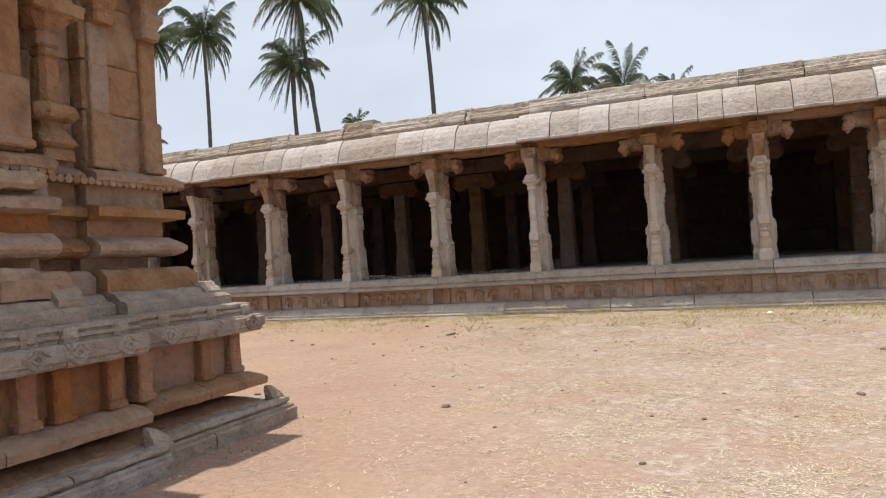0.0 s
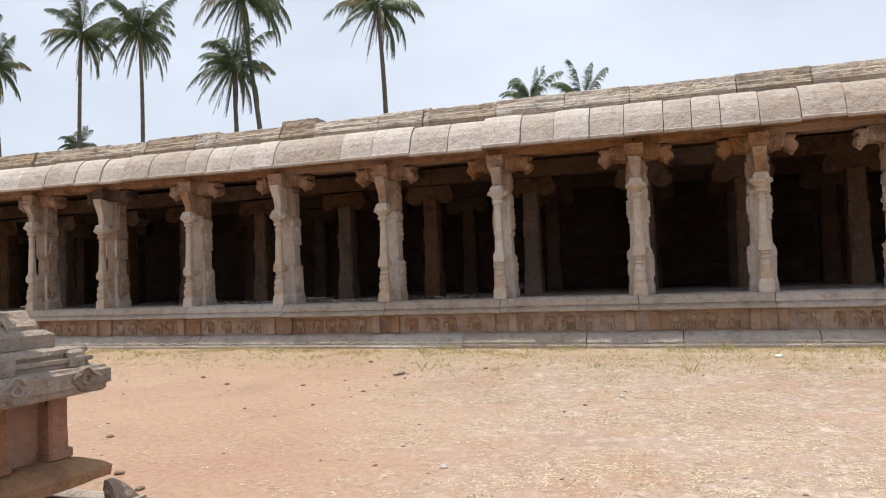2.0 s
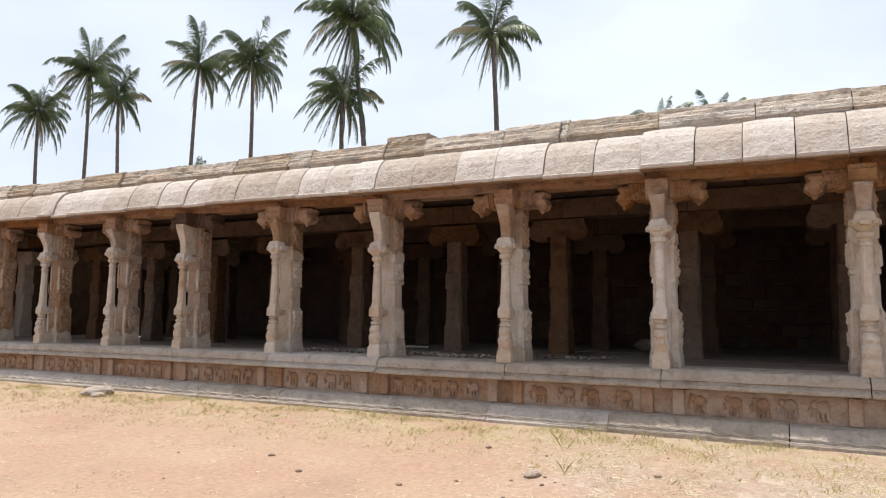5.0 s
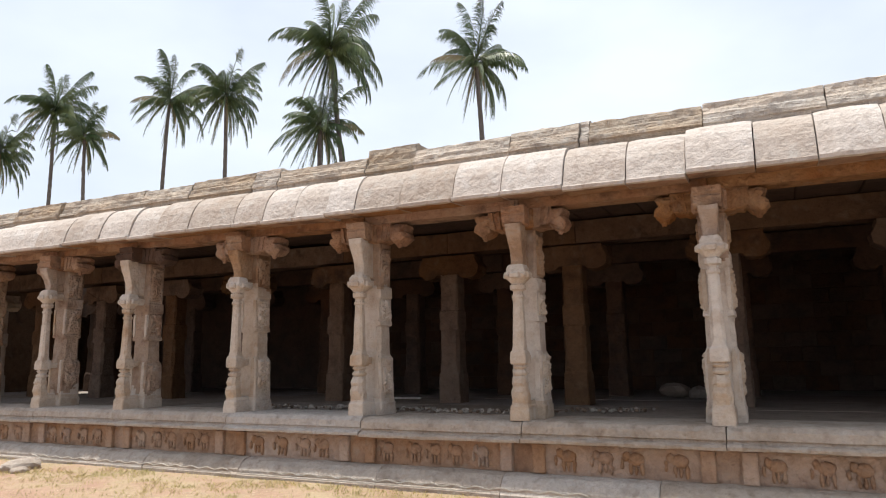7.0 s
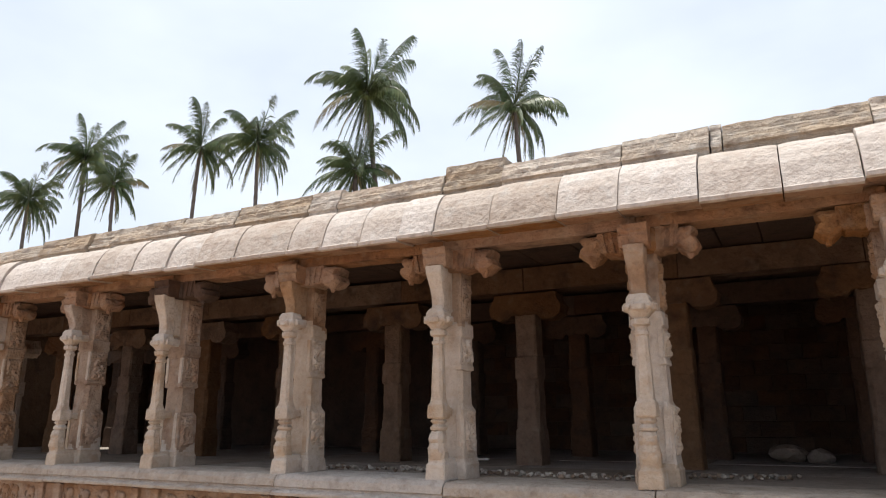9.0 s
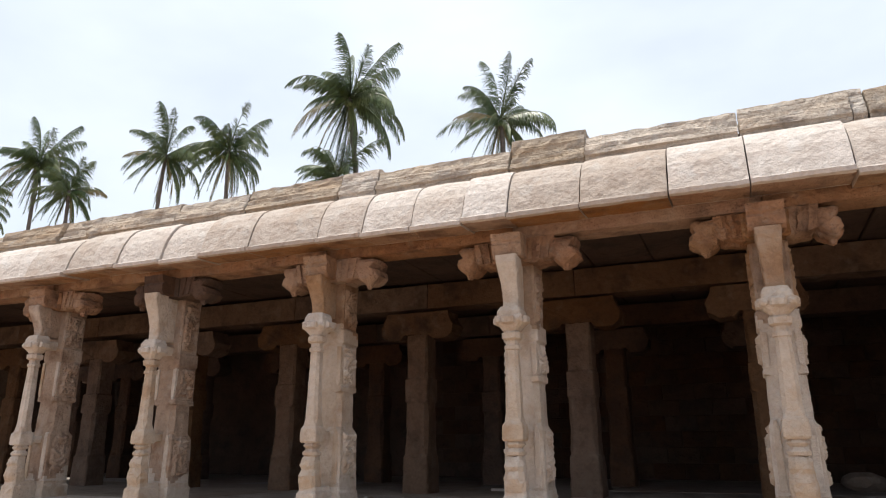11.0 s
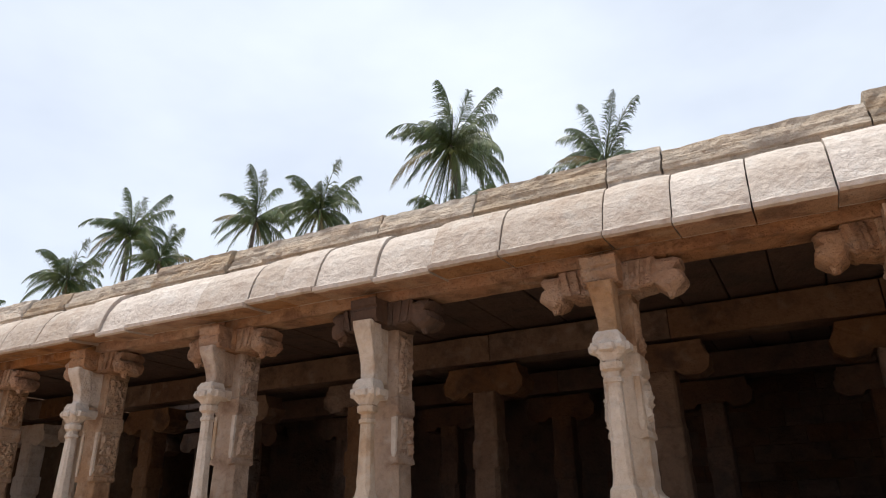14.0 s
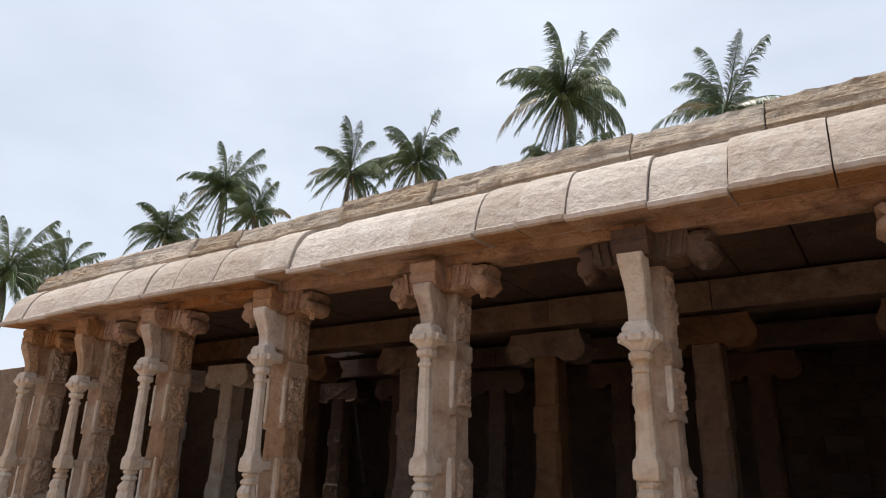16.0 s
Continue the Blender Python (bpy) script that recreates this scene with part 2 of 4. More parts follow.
def block(bm, x0, x1, y0, y1, z0, z1, chamfer=0.015):
    cx, cy, hx, hy, e = (x0 + x1) / 2, (y0 + y1) / 2, (x1 - x0) / 2, (y1 - y0) / 2, min(chamfer, (z1 - z0) / 3)
    loft(bm, [square(cx, cy, z0, hx - e, hy - e, chamfer), square(cx, cy, z0 + e, hx, hy, chamfer),
              square(cx, cy, z1 - e, hx, hy, chamfer), square(cx, cy, z1, hx - e, hy - e, chamfer)])


def roughen(bm, amp, size, longest, seed=0.0, rounds=3):
    """Cut long edges and push the points about by noise, so that the stone is worn and uneven."""
    for _ in range(rounds):
        edges = [e for e in bm.edges if e.calc_length() > longest]
        if not edges:
            break
        bmesh.ops.subdivide_edges(bm, edges=edges, cuts=1, use_grid_fill=True)
    bm.normal_update()
    off = Vector((seed * 3.7, seed * 1.3, seed * 2.1))
    for v in bm.verts:
        p = (v.co + off) / size
        n = noise.noise(p) + 0.5 * noise.noise(p * 2.7)
        v.co += v.normal * (n * amp)


def smoothstep(a, b, x):
    t = min(max((x - a) / (b - a), 0), 1)
    return t * t * (3 - 2 * t)


def ground_z(x, y):
    return 0.13 * smoothstep(10.5, 13.6, y) * (1 - smoothstep(60, 90, abs(y))) + 0.018 * noise.noise((x * 0.7, y * 0.7, 0)) + 0.008 * noise.noise((x * 3, y * 3, 4))

# ---- ground: one sheet to the horizon ----
def ground_lines(lo, hi, step):
    out, a = [], lo
    while a < hi:
        out.append(a)
        a += step
    d, far_hi = step, hi
    ups = [hi]
    while far_hi < 1500:
        d *= 1.5
        far_hi += d
        ups.append(far_hi)
    d, far_lo, downs = step, lo, []
    while far_lo > -1500:
        d *= 1.5
        far_lo -= d
        downs.append(far_lo)
    return downs[::-1] + out + ups


gx, gy = ground_lines(-24, 9, 0.22), ground_lines(-3, 14.4, 0.18)
gv = [(x, y, ground_z(x, y)) for y in gy for x in gx]
nx = len(gx)
gf = [(j * nx + i, j * nx + i + 1, (j + 1) * nx + i + 1, (j + 1) * nx + i) for j in range(len(gy) - 1) for i in range(nx - 1)]
gm = bpy.data.meshes.new("ground")
gm.from_pydata(gv, [], gf)
gm.shade_smooth()
gm.materials.append(EARTH)
tagged(new("ground", gm), "dry orange sandy ground strewn with pale dead grass", "ground", kind="structure")

# ---- the cloister ----
COLS = [14.1, 11.9, 9.7, 7.5, 5.4, 3.35, 1.40, -0.50, -2.89, -5.13, -7.42, -9.61, -11.96, -14.05, -16.35, -18.55, -20.15, -21.7]
RINGS = {1.40: 2.70, -0.50: 2.77, -2.89: 2.82, -5.13: 2.67, -7.42: 2.70, -9.61: 2.81, -11.96: 2.68, -14.05: 2.87, -16.35: 2.85, -18.55: 2.88}
LEFT, RIGHT = -22.3, 15.0
FLOOR_Z = 0.98
WELL = (-21.2, -19.7)


def rise(x):
    return -0.0105 * x if x > -20 else 0.21


def between(edges, lo, hi):
    cuts = [lo] + sorted(e for e in edges if lo < e < hi) + [hi]
    return list(zip(cuts, cuts[1:]))


platform = base("platform", label="carved stone plinth of the pillared hall with elephant frieze", category="platform", kind="structure")


def slab_run(name, joints, profile, material, parent, gap=0.006, amp=0.008, size=0.25, longest=0.3, label="", seed=0.0, lift=None, drop=0.0):
    """Stones laid end to end along x; profile is a closed outline in (y, z)."""
    for k, (a, b) in enumerate(joints):
        bm = bmesh.new()
        n = max(2, int((b - a) / longest) + 1)
        dy, dz = (random.random() - 0.5) * drop, (random.random() - 0.5) * drop
        rows = []
        for i in range(n + 1):
            x = a + gap + (b - a - 2 * gap) * i / n
            up = lift(x) if lift else 0.0
            rows.append([(x, y + dy, z + up + dz) for y, z in profile])
        loft(bm, rows)
        roughen(bm, amp, size, longest, seed + k * 1.7, 1)
        part(name, bm, material, parent, label)


ledge_joints = between([c + random.uniform(-0.12, 0.16) for c in COLS], LEFT, RIGHT)
slab_run("ledge_stone", ledge_joints, [(14.405, 0.745), (14.40, 0.775), (14.42, 0.795), (14.47, 0.805), (14.475, 0.83), (14.455, 0.845), (14.47, 0.925), (14.515, 0.97), (14.58, 0.985), (14.8, 0.985), (15.3, 0.985), (15.3, 0.72), (14.9, 0.72), (14.6, 0.72)],
         LEDGE, platform, drop=0.02, longest=0.16, amp=0.009, size=0.2)
frieze_joints = between([c - 0.12 for c in COLS] + [c + 0.14 for c in COLS], LEFT, RIGHT)
slab_run("frieze_stone", frieze_joints, [(14.62, 0.36), (14.61, 0.42), (14.61, 0.70), (14.62, 0.73), (15.1, 0.73), (15.1, 0.36)], FRIEZE, platform, drop=0.016, longest=0.2)
plinth_joints = between([LEFT + 1.9 * i + random.uniform(-0.4, 0.4) for i in range(1, 25)], LEFT, RIGHT)
slab_run("plinth_stone", plinth_joints, [(14.32, -0.1), (14.32, 0.17), (14.35, 0.20), (14.35, 0.235), (14.40, 0.31), (14.47, 0.36), (14.57, 0.385), (15.1, 0.385), (15.1, -0.1)],
         LEDGE, platform, drop=0.012, longest=0.2, amp=0.008)

# framed ends of the frieze under every pillar
for c in COLS:
    for dx in (-0.19, 0.21):
        bm = bmesh.new()
        block(bm, c + dx - 0.075, c + dx + 0.075, 14.555, 14.63, 0.39, 0.725, 0.012)
        roughen(bm, 0.006, 0.1, 0.12, c + dx, 2)
        part("frieze_pilaster", bm, FRIEZE, platform)

# plain rounded shapes carved in relief on the frieze
for k, c in enumerate(COLS[:-1]):
    right, left = c - 0.32, COLS[k + 1] + 0.34
    count = 5 if k % 2 else 4
    for i in range(count):
        bm = bmesh.new()
        cx = left + (right - left) * (i + 0.5) / count + random.uniform(-0.05, 0.05)
        s = min(0.17, (right - left) / count * 0.4)
        for dx, dz, rx, rz in ((0, 0.17, 0.62, 0.075), (-0.62, 0.2, 0.3, 0.055), (-0.95, 0.12, 0.14, 0.06), (-0.35, 0.07, 0.15, 0.075), (0.0, 0.06, 0.13, 0.06), (0.42, 0.07, 0.16, 0.08)):
            bmesh.ops.create_icosphere(bm, subdivisions=2, radius=1.0, matrix=Matrix.Translation((cx + dx * s, 14.61, 0.42 + dz)) @ Matrix.Diagonal((rx * s, 0.032, rz, 1)))
        roughen(bm, 0.016, 0.045, 9, k + i * 0.3, 0)
        part("relief_carving", bm, FRIEZE, platform, "worn carved relief", True)

# pale wavy strips along the foot of the plinth, put in for its sunlit edges
bm = bmesh.new()
xs = [LEFT + 0.05 * i for i in range(int((RIGHT - LEFT) / 0.05))]
for width, z0, amp in ((0.014, 0.222, 0.013), (0.016, 0.178, 0.0)):
    top = [bm.verts.new((x, 14.308 if amp == 0 else 14.335, z0 + width + amp * math.sin(x * 21))) for x in xs]
    low = [bm.verts.new((x, 14.308 if amp == 0 else 14.335, z0 + amp * math.sin(x * 21))) for x in xs]
    for i in range(len(xs) - 1):
        if noise.noise((xs[i] * 0.6, z0 * 9, 0)) > -0.28:
            bm.faces.new((low[i], low[i + 1], top[i + 1], top[i]))
bmesh.ops.delete(bm, geom=[v for v in bm.verts if not v.link_faces], context="VERTS")
bmesh.ops.solidify(bm, geom=bm.faces[:], thickness=0.006)
part("sun_edge_strip", bm, WHITE, platform, "broken white wavy strips standing in for sunlit edges")

# floor behind the ledge
floor = base("floor", label="dusty worn grey stone floor of the pillared hall", category="floor", kind="structure")
for k, (a, b) in enumerate(between(COLS, LEFT, RIGHT)):
    for y0, y1 in ((15.305, 17.0), (17.0, 18.9), (18.9, 20.9), (20.9, 22.988)):
        bm = bmesh.new()
        block(bm, a + 0.004, b - 0.004, y0 + 0.004, y1 - 0.004, 0.5, 0.98 + random.uniform(-0.006, 0.006), 0.01)
        part("floor_slab", bm, FLOOR, floor)


def relief(bm, side, x, y0, y1, z0, z1, depth, seed, pitch=0.017):
    """Leafy carving on a side face: a shell whose rim is sunk into the shaft."""
    ny, nz = max(4, int((y1 - y0) / pitch)), max(4, int((z1 - z0) / pitch))
    rows = []
    for j in range(nz + 1):
        row = []
        for i in range(ny + 1):
            u, v = i / ny, j / nz
            y, zz = y0 + (y1 - y0) * u, z0 + (z1 - z0) * v
            rim = min(u, 1 - u) * (y1 - y0) / 0.03
            rim = min(rim, min(v, 1 - v) * (z1 - z0) / 0.03, 1.0)
            big = noise.noise((y * 11 + seed, zz * 8, seed * 3.1))
            fine = noise.noise((y * 27, zz * 24 + seed, seed))
            h = depth * (0.75 * smoothstep(-0.12, 0.06, big) + 0.45 * smoothstep(-0.05, 0.12, fine) - 0.1)
            row.append(bm.verts.new((x + side * (h * rim - 0.012 * (1 - rim)), y, zz)))
        rows.append(row)
    for a, b in zip(rows, rows[1:]):
        for i in range(ny):
            bm.faces.new((a[i], a[i + 1], b[i + 1], b[i]))


def eight(cy, z, h, k=0.42):
    return square(0, cy, z, h, h * 0.95, h * k)


def pillar_front(x, ring, seed):
    """A pillar with a slender colonnette standing free before its tapered shaft, on one base, under a bracket capital."""
    top = 3.50 + rise(x)
    p = base("stone_pillar", x, 14.86, FLOOR_Z, "carved grey-brown stone pillar with attached colonnette and bracket capital", "pillar", "pillars of the front row")
    r = random.Random(seed)
    w = r.uniform(0.188, 0.2)
    z = lambda v: v - FLOOR_Z
    cy, sy = -0.225, 0.19
    # one worn base under both
    bm = bmesh.new()
    loft(bm, [square(0, sy, z(0.975), w + 0.018, 0.2, 0.02), square(0, sy, z(1.13), w + 0.016, 0.197, 0.02), square(0, sy, z(1.155), w + 0.002, 0.185, 0.02), square(0, sy, z(1.19), w + 0.002, 0.183, 0.02)])
    loft(bm, [square(0, cy + 0.07, z(0.975), 0.122, 0.17, 0.015), square(0, cy + 0.07, z(1.14), 0.116, 0.166, 0.015), square(0, cy + 0.07, z(1.165), 0.1, 0.15, 0.02), square(0, cy + 0.07, z(1.2), 0.1, 0.145, 0.02)])
    roughen(bm, 0.009, 0.11, 0.06, seed, 3)
    part("base_block", bm, PILLAR, p)
    # stepped, tapering shaft
    step = r.uniform(1.72, 1.80)
    notch = r.uniform(2.08, 2.2)
    bm = bmesh.new()
    loft(bm, [square(0, sy, z(1.185), w, 0.180, 0.014), square(0, sy, z(1.25), w - 0.004, 0.178, 0.014), square(0, sy, z(step - 0.05), w - 0.012, 0.175, 0.014), square(0, sy, z(step), w - 0.034, 0.166, 0.03),
              square(0, sy, z(step + 0.02), w - 0.036, 0.164, 0.05), square(0, sy, z(notch), w - 0.042, 0.162, 0.055), square(0, sy, z(notch + 0.015), w - 0.024, 0.166, 0.014), square(0, sy, z(notch + 0.06), w - 0.026, 0.166, 0.014),
              square(0, sy, z(notch + 0.075), w - 0.036, 0.162, 0.014), square(0, sy, z(ring - 0.14), w - 0.04, 0.160, 0.014), square(0, sy, z(ring - 0.12), w - 0.022, 0.166, 0.014), square(0, sy, z(ring + 0.02), w - 0.024, 0.166, 0.014),
              square(0, sy, z(ring + 0.04), w - 0.045, 0.156, 0.02), square(0, sy, z(top - 0.3), w - 0.04, 0.158, 0.02), square(0, sy, z(top - 0.24), w - 0.03, 0.162, 0.02)])
    roughen(bm, 0.006, 0.09, 0.06, seed + 5, 4)
    # Rust-brown from the collar up; from near the foot on pillars west of -10.
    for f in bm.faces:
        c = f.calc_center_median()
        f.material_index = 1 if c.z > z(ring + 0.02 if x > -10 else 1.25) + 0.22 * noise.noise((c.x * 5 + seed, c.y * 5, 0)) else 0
    part("shaft", bm, [PILLAR, RUST_BROWN], p)
    for side in (-1, 1):
        bm = bmesh.new()
        relief(bm, side, side * (w - 0.008), sy - 0.13, sy + 0.14, z(1.25), z(step - 0.03), 0.034, seed + side)
        relief(bm, side, side * (w - 0.036), sy - 0.125, sy + 0.135, z(notch + 0.08), z(ring - 0.15), 0.036, seed + side * 2)
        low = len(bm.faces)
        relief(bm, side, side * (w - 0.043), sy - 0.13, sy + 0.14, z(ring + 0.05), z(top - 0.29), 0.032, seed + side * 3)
        # Upper carving is rust-brown; all of it west of x = -10.
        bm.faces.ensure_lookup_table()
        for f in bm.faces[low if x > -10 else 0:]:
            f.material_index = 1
        part("side_carving", bm, [PILLAR, RUST_BROWN], p, "worn leafy relief")
    # narrow raised strips on the front of the shaft beside the colonnette
    for side in (-1, 1):
        bm = bmesh.new()
        u = side * (w - 0.065)
        loft(bm, [square(u, sy - 0.165, z(zz), h, 0.024, 0.006) for zz, h in ((1.22, 0.03), (step - 0.12, 0.03), (step - 0.04, 0.022), (step, 0.012))])
        loft(bm, [square(u, sy - 0.155, z(zz), h, 0.022, 0.006) for zz, h in ((notch + 0.07, 0.012), (notch + 0.12, 0.026), (ring - 0.16, 0.026))])
        roughen(bm, 0.004, 0.05, 0.06, seed + side * 7, 2)
        part("front_strip", bm, PILLAR, p)
    # crouching foot of the colonnette
    bm = bmesh.new()
    loft(bm, [square(0, cy, z(1.19), 0.092, 0.08, 0.02), square(0, cy - 0.012, z(1.245), 0.102, 0.092, 0.04), square(0, cy - 0.022, z(1.31), 0.1, 0.1, 0.05), square(0, cy - 0.012, z(1.37), 0.084, 0.086, 0.04),
              square(0, cy - 0.022, z(1.41), 0.088, 0.094, 0.04), square(0, cy - 0.016, z(1.46), 0.08, 0.086, 0.04), square(0, cy, z(1.5), 0.066, 0.066, 0.028)])
    for side in (-1, 1):
        bmesh.ops.create_icosphere(bm, subdivisions=2, radius=1.0, matrix=Matrix.Translation((side * 0.062, cy - 0.07, z(1.27))) @ Matrix.Diagonal((0.03, 0.04, 0.055, 1)))
    roughen(bm, 0.01, 0.045, 0.04, seed + 9, 3)
    foot = part("foot", bm, PILLAR, p, "worn crouching animal foot")
    bm = bmesh.new()
    loft(bm, [eight(cy, z(zz), h) for zz, h in ((1.495, 0.056), (1.51, 0.084), (1.535, 0.088), (1.555, 0.07), (1.57, 0.056), (1.585, 0.07), (1.6, 0.084), (1.625, 0.07), (1.64, 0.07))])
    roughen(bm, 0.003, 0.05, 0.05, seed + 10, 1)
    ring_pad = part("ring_pad", bm, PILLAR, p)
    # cube and eight-sided tapering shaft with neck
    h = ring - 0.16
    bm = bmesh.new()
    loft(bm, [square(0, cy, z(1.63), 0.088, 0.084, 0.008), square(0, cy, z(1.645), 0.098, 0.094, 0.008), square(0, cy, z(1.71), 0.1, 0.094, 0.008), square(0, cy, z(1.77), 0.094, 0.09, 0.008), square(0, cy, z(1.80), 0.076, 0.074, 0.01),
              eight(cy, z(1.87), 0.074), eight(cy, z(2.1), 0.068), eight(cy, z(h - 0.09), 0.057), eight(cy, z(h - 0.08), 0.07), eight(cy, z(h - 0.05), 0.07), eight(cy, z(h - 0.04), 0.056),
              eight(cy, z(h), 0.056), eight(cy, z(h + 0.02), 0.086), eight(cy, z(h + 0.07), 0.09), eight(cy, z(h + 0.085), 0.07), eight(cy, z(h + 0.1), 0.066)])
    block(bm, -0.05, 0.05, cy + 0.04, 0.05, z(1.655), z(1.75), 0.01)
    roughen(bm, 0.0035, 0.07, 0.09, seed + 11, 2)
    col = part("colonnette", bm, PILLAR, p)
    foot.parent = col
    ring_pad.parent = col
    # cross-shaped lobed capital of the colonnette
    bm = bmesh.new()
    loft(bm, [square(0, cy, z(ring - 0.07), 0.07, 0.066, 0.02), square(0, cy, z(ring - 0.04), 0.096, 0.085, 0.03), square(0, cy, z(ring - 0.005), 0.128, 0.105, 0.03), square(0, cy, z(ring + 0.01), 0.135, 0.11, 0.01),
              square(0, cy, z(ring + 0.07), 0.135, 0.11, 0.01), square(0, cy, z(ring + 0.075), 0.118, 0.1, 0.01), square(0, cy, z(ring + 0.115), 0.116, 0.098, 0.01), square(0, cy + 0.01, z(ring + 0.165), 0.088, 0.088, 0.012)])
    loft(bm, [square(0, cy, z(ring - 0.02), 0.1, 0.06, 0.02), square(0, cy, z(ring + 0.005), 0.168, 0.062, 0.012), square(0, cy, z(ring + 0.055), 0.17, 0.062, 0.012), square(0, cy, z(ring + 0.075), 0.15, 0.058, 0.02)])
    loft(bm, [square(0, cy, z(ring - 0.02), 0.05, 0.09, 0.02), square(0, cy, z(ring + 0.003), 0.058, 0.14, 0.012), square(0, cy, z(ring + 0.052), 0.058, 0.142, 0.012), square(0, cy, z(ring + 0.072), 0.055, 0.12, 0.02)])
    block(bm, -0.06, 0.06, cy + 0.05, 0.05, z(ring), z(ring + 0.11), 0.01)
    for i in (-1, 1):
        bmesh.ops.create_icosphere(bm, subdivisions=2, radius=0.034, matrix=Matrix.Translation((i * 0.1, cy - 0.098, z(ring + 0.03))))
    roughen(bm, 0.006, 0.05, 0.05, seed + 13, 2)
    part("collar", bm, PILLAR, col, "lobed carved capital block")
    # bracket swinging forward up to the capital
    bm = bmesh.new()
    a, b = ring + 0.155, top - 0.22
    loft(bm, [square(0, cy + dy, z(a + (b - a) * t), hx, hy, 0.012) for t, dy, hx, hy in ((0, 0.035, 0.08, 0.072), (0.12, 0.045, 0.078, 0.07), (0.3, 0.04, 0.08, 0.075), (0.5, 0.016, 0.085, 0.085), (0.7, -0.016, 0.094, 0.094), (0.86, -0.04, 0.102, 0.1), (1.0, -0.045, 0.106, 0.1))])
    block(bm, -0.05, 0.05, cy + 0.06, 0.05, z(a), z(b), 0.01)
    roughen(bm, 0.005, 0.09, 0.07, seed + 15, 2)
    part("curved_bracket", bm, RUST_BROWN if r.random() < 0.7 else PILLAR, col)
    # bracket capital: ridged arms along the row with drooping buds, a stepped block to the front
    sooty = x == -11.96
    cap_mat = SOOT_SHADE if sooty else UNDER
    bm = bmesh.new()
    block(bm, -0.19, 0.19, -0.14, 0.3, z(top) - 0.25, z(top), 0.02)
    roughen(bm, 0.01, 0.08, 0.06, seed + 17, 3)
    cap = part("capital", bm, cap_mat, p, "soot-blackened carved bracket capital" if sooty else "rust-stained carved bracket capital")
    bm = bmesh.new()
    front = ((-0.1, -0.235), (-0.31, -0.235), (-0.335, -0.2), (-0.345, -0.12), (-0.33, -0.1), (-0.33, -0.085), (-0.345, -0.07), (-0.355, 0.0), (-0.1, 0.0)) if r.random() < 0.6 else \
        ((-0.1, -0.245), (-0.24, -0.245), (-0.29, -0.22), (-0.33, -0.17), (-0.35, -0.1), (-0.36, -0.06), (-0.34, -0.05), (-0.35, 0.0), (-0.1, 0.0))
    loft(bm, [[(hx, v, z(top) + u * s) for v, u in front] for hx, s in ((0.148, 0.97), (0.136, 1.0), (-0.136, 1.0), (-0.148, 0.97))])
    roughen(bm, 0.01, 0.07, 0.05, seed + 18, 3)
    part("front_block", bm, cap_mat, cap)
    for side in (-1, 1):
        bm = bmesh.new()
        arm = r.uniform(0.58, 0.65)
        inner_part = ((0.15, -0.25), (0.22, -0.255), (0.27, -0.235), (0.35, -0.235), (0.4, -0.2), (0.42, 0.0), (0.15, 0.0))
        loft(bm, [[(side * u, 0.06 - 0.165 * k, z(top) + v * (1 if abs(k) < 1 else 0.95)) for u, v in inner_part] for k in (1, 0.88, 0, -0.88, -1)])
        bud = ((0.36, -0.01), (0.365, -0.2), (0.40, -0.26), (0.45, -0.295), (0.5, -0.31), (0.56, -0.28), (arm, -0.22), (arm - 0.015, -0.15), (arm - 0.07, -0.115), (arm - 0.035, -0.075), (arm - 0.02, -0.03), (arm - 0.07, -0.005))
        mid = (sum(u for u, v in bud) / 12, sum(v for u, v in bud) / 12)
        loft(bm, [[(side * (mid[0] + (u - mid[0]) * s), 0.06 - 0.175 * k, z(top) + mid[1] + (v - mid[1]) * s) for u, v in bud] for k, s in ((1, 0.62), (0.85, 0.86), (0.5, 0.98), (0, 1.0), (-0.5, 0.98), (-0.85, 0.86), (-1, 0.62))])
        for u, lean in ((0.25, 0.03), (0.335, 0.04)):
            loft(bm, [[(side * (u + lean * t + d), yy, z(top) - 0.225 + 0.215 * t) for d, yy in ((-0.018, -0.125), (0.018, -0.125), (0.022, -0.09), (-0.022, -0.09))] for t in (0, 0.5, 1)])
        bmesh.ops.create_cone(bm, cap_ends=True, segments=8, radius1=0.025, radius2=0.06, depth=0.09, matrix=Matrix.Translation((side * 0.5, 0.0, z(top) - 0.3)))
        roughen(bm, 0.013, 0.055, 0.05, seed + 19 + side, 3)
        part("bracket_arm", bm, cap_mat, cap)
    return p


for i, c in enumerate(COLS):
    pillar_front(c, RINGS.get(c, 2.8 + 0.08 * math.sin(i * 2.3)), 10.0 + i)


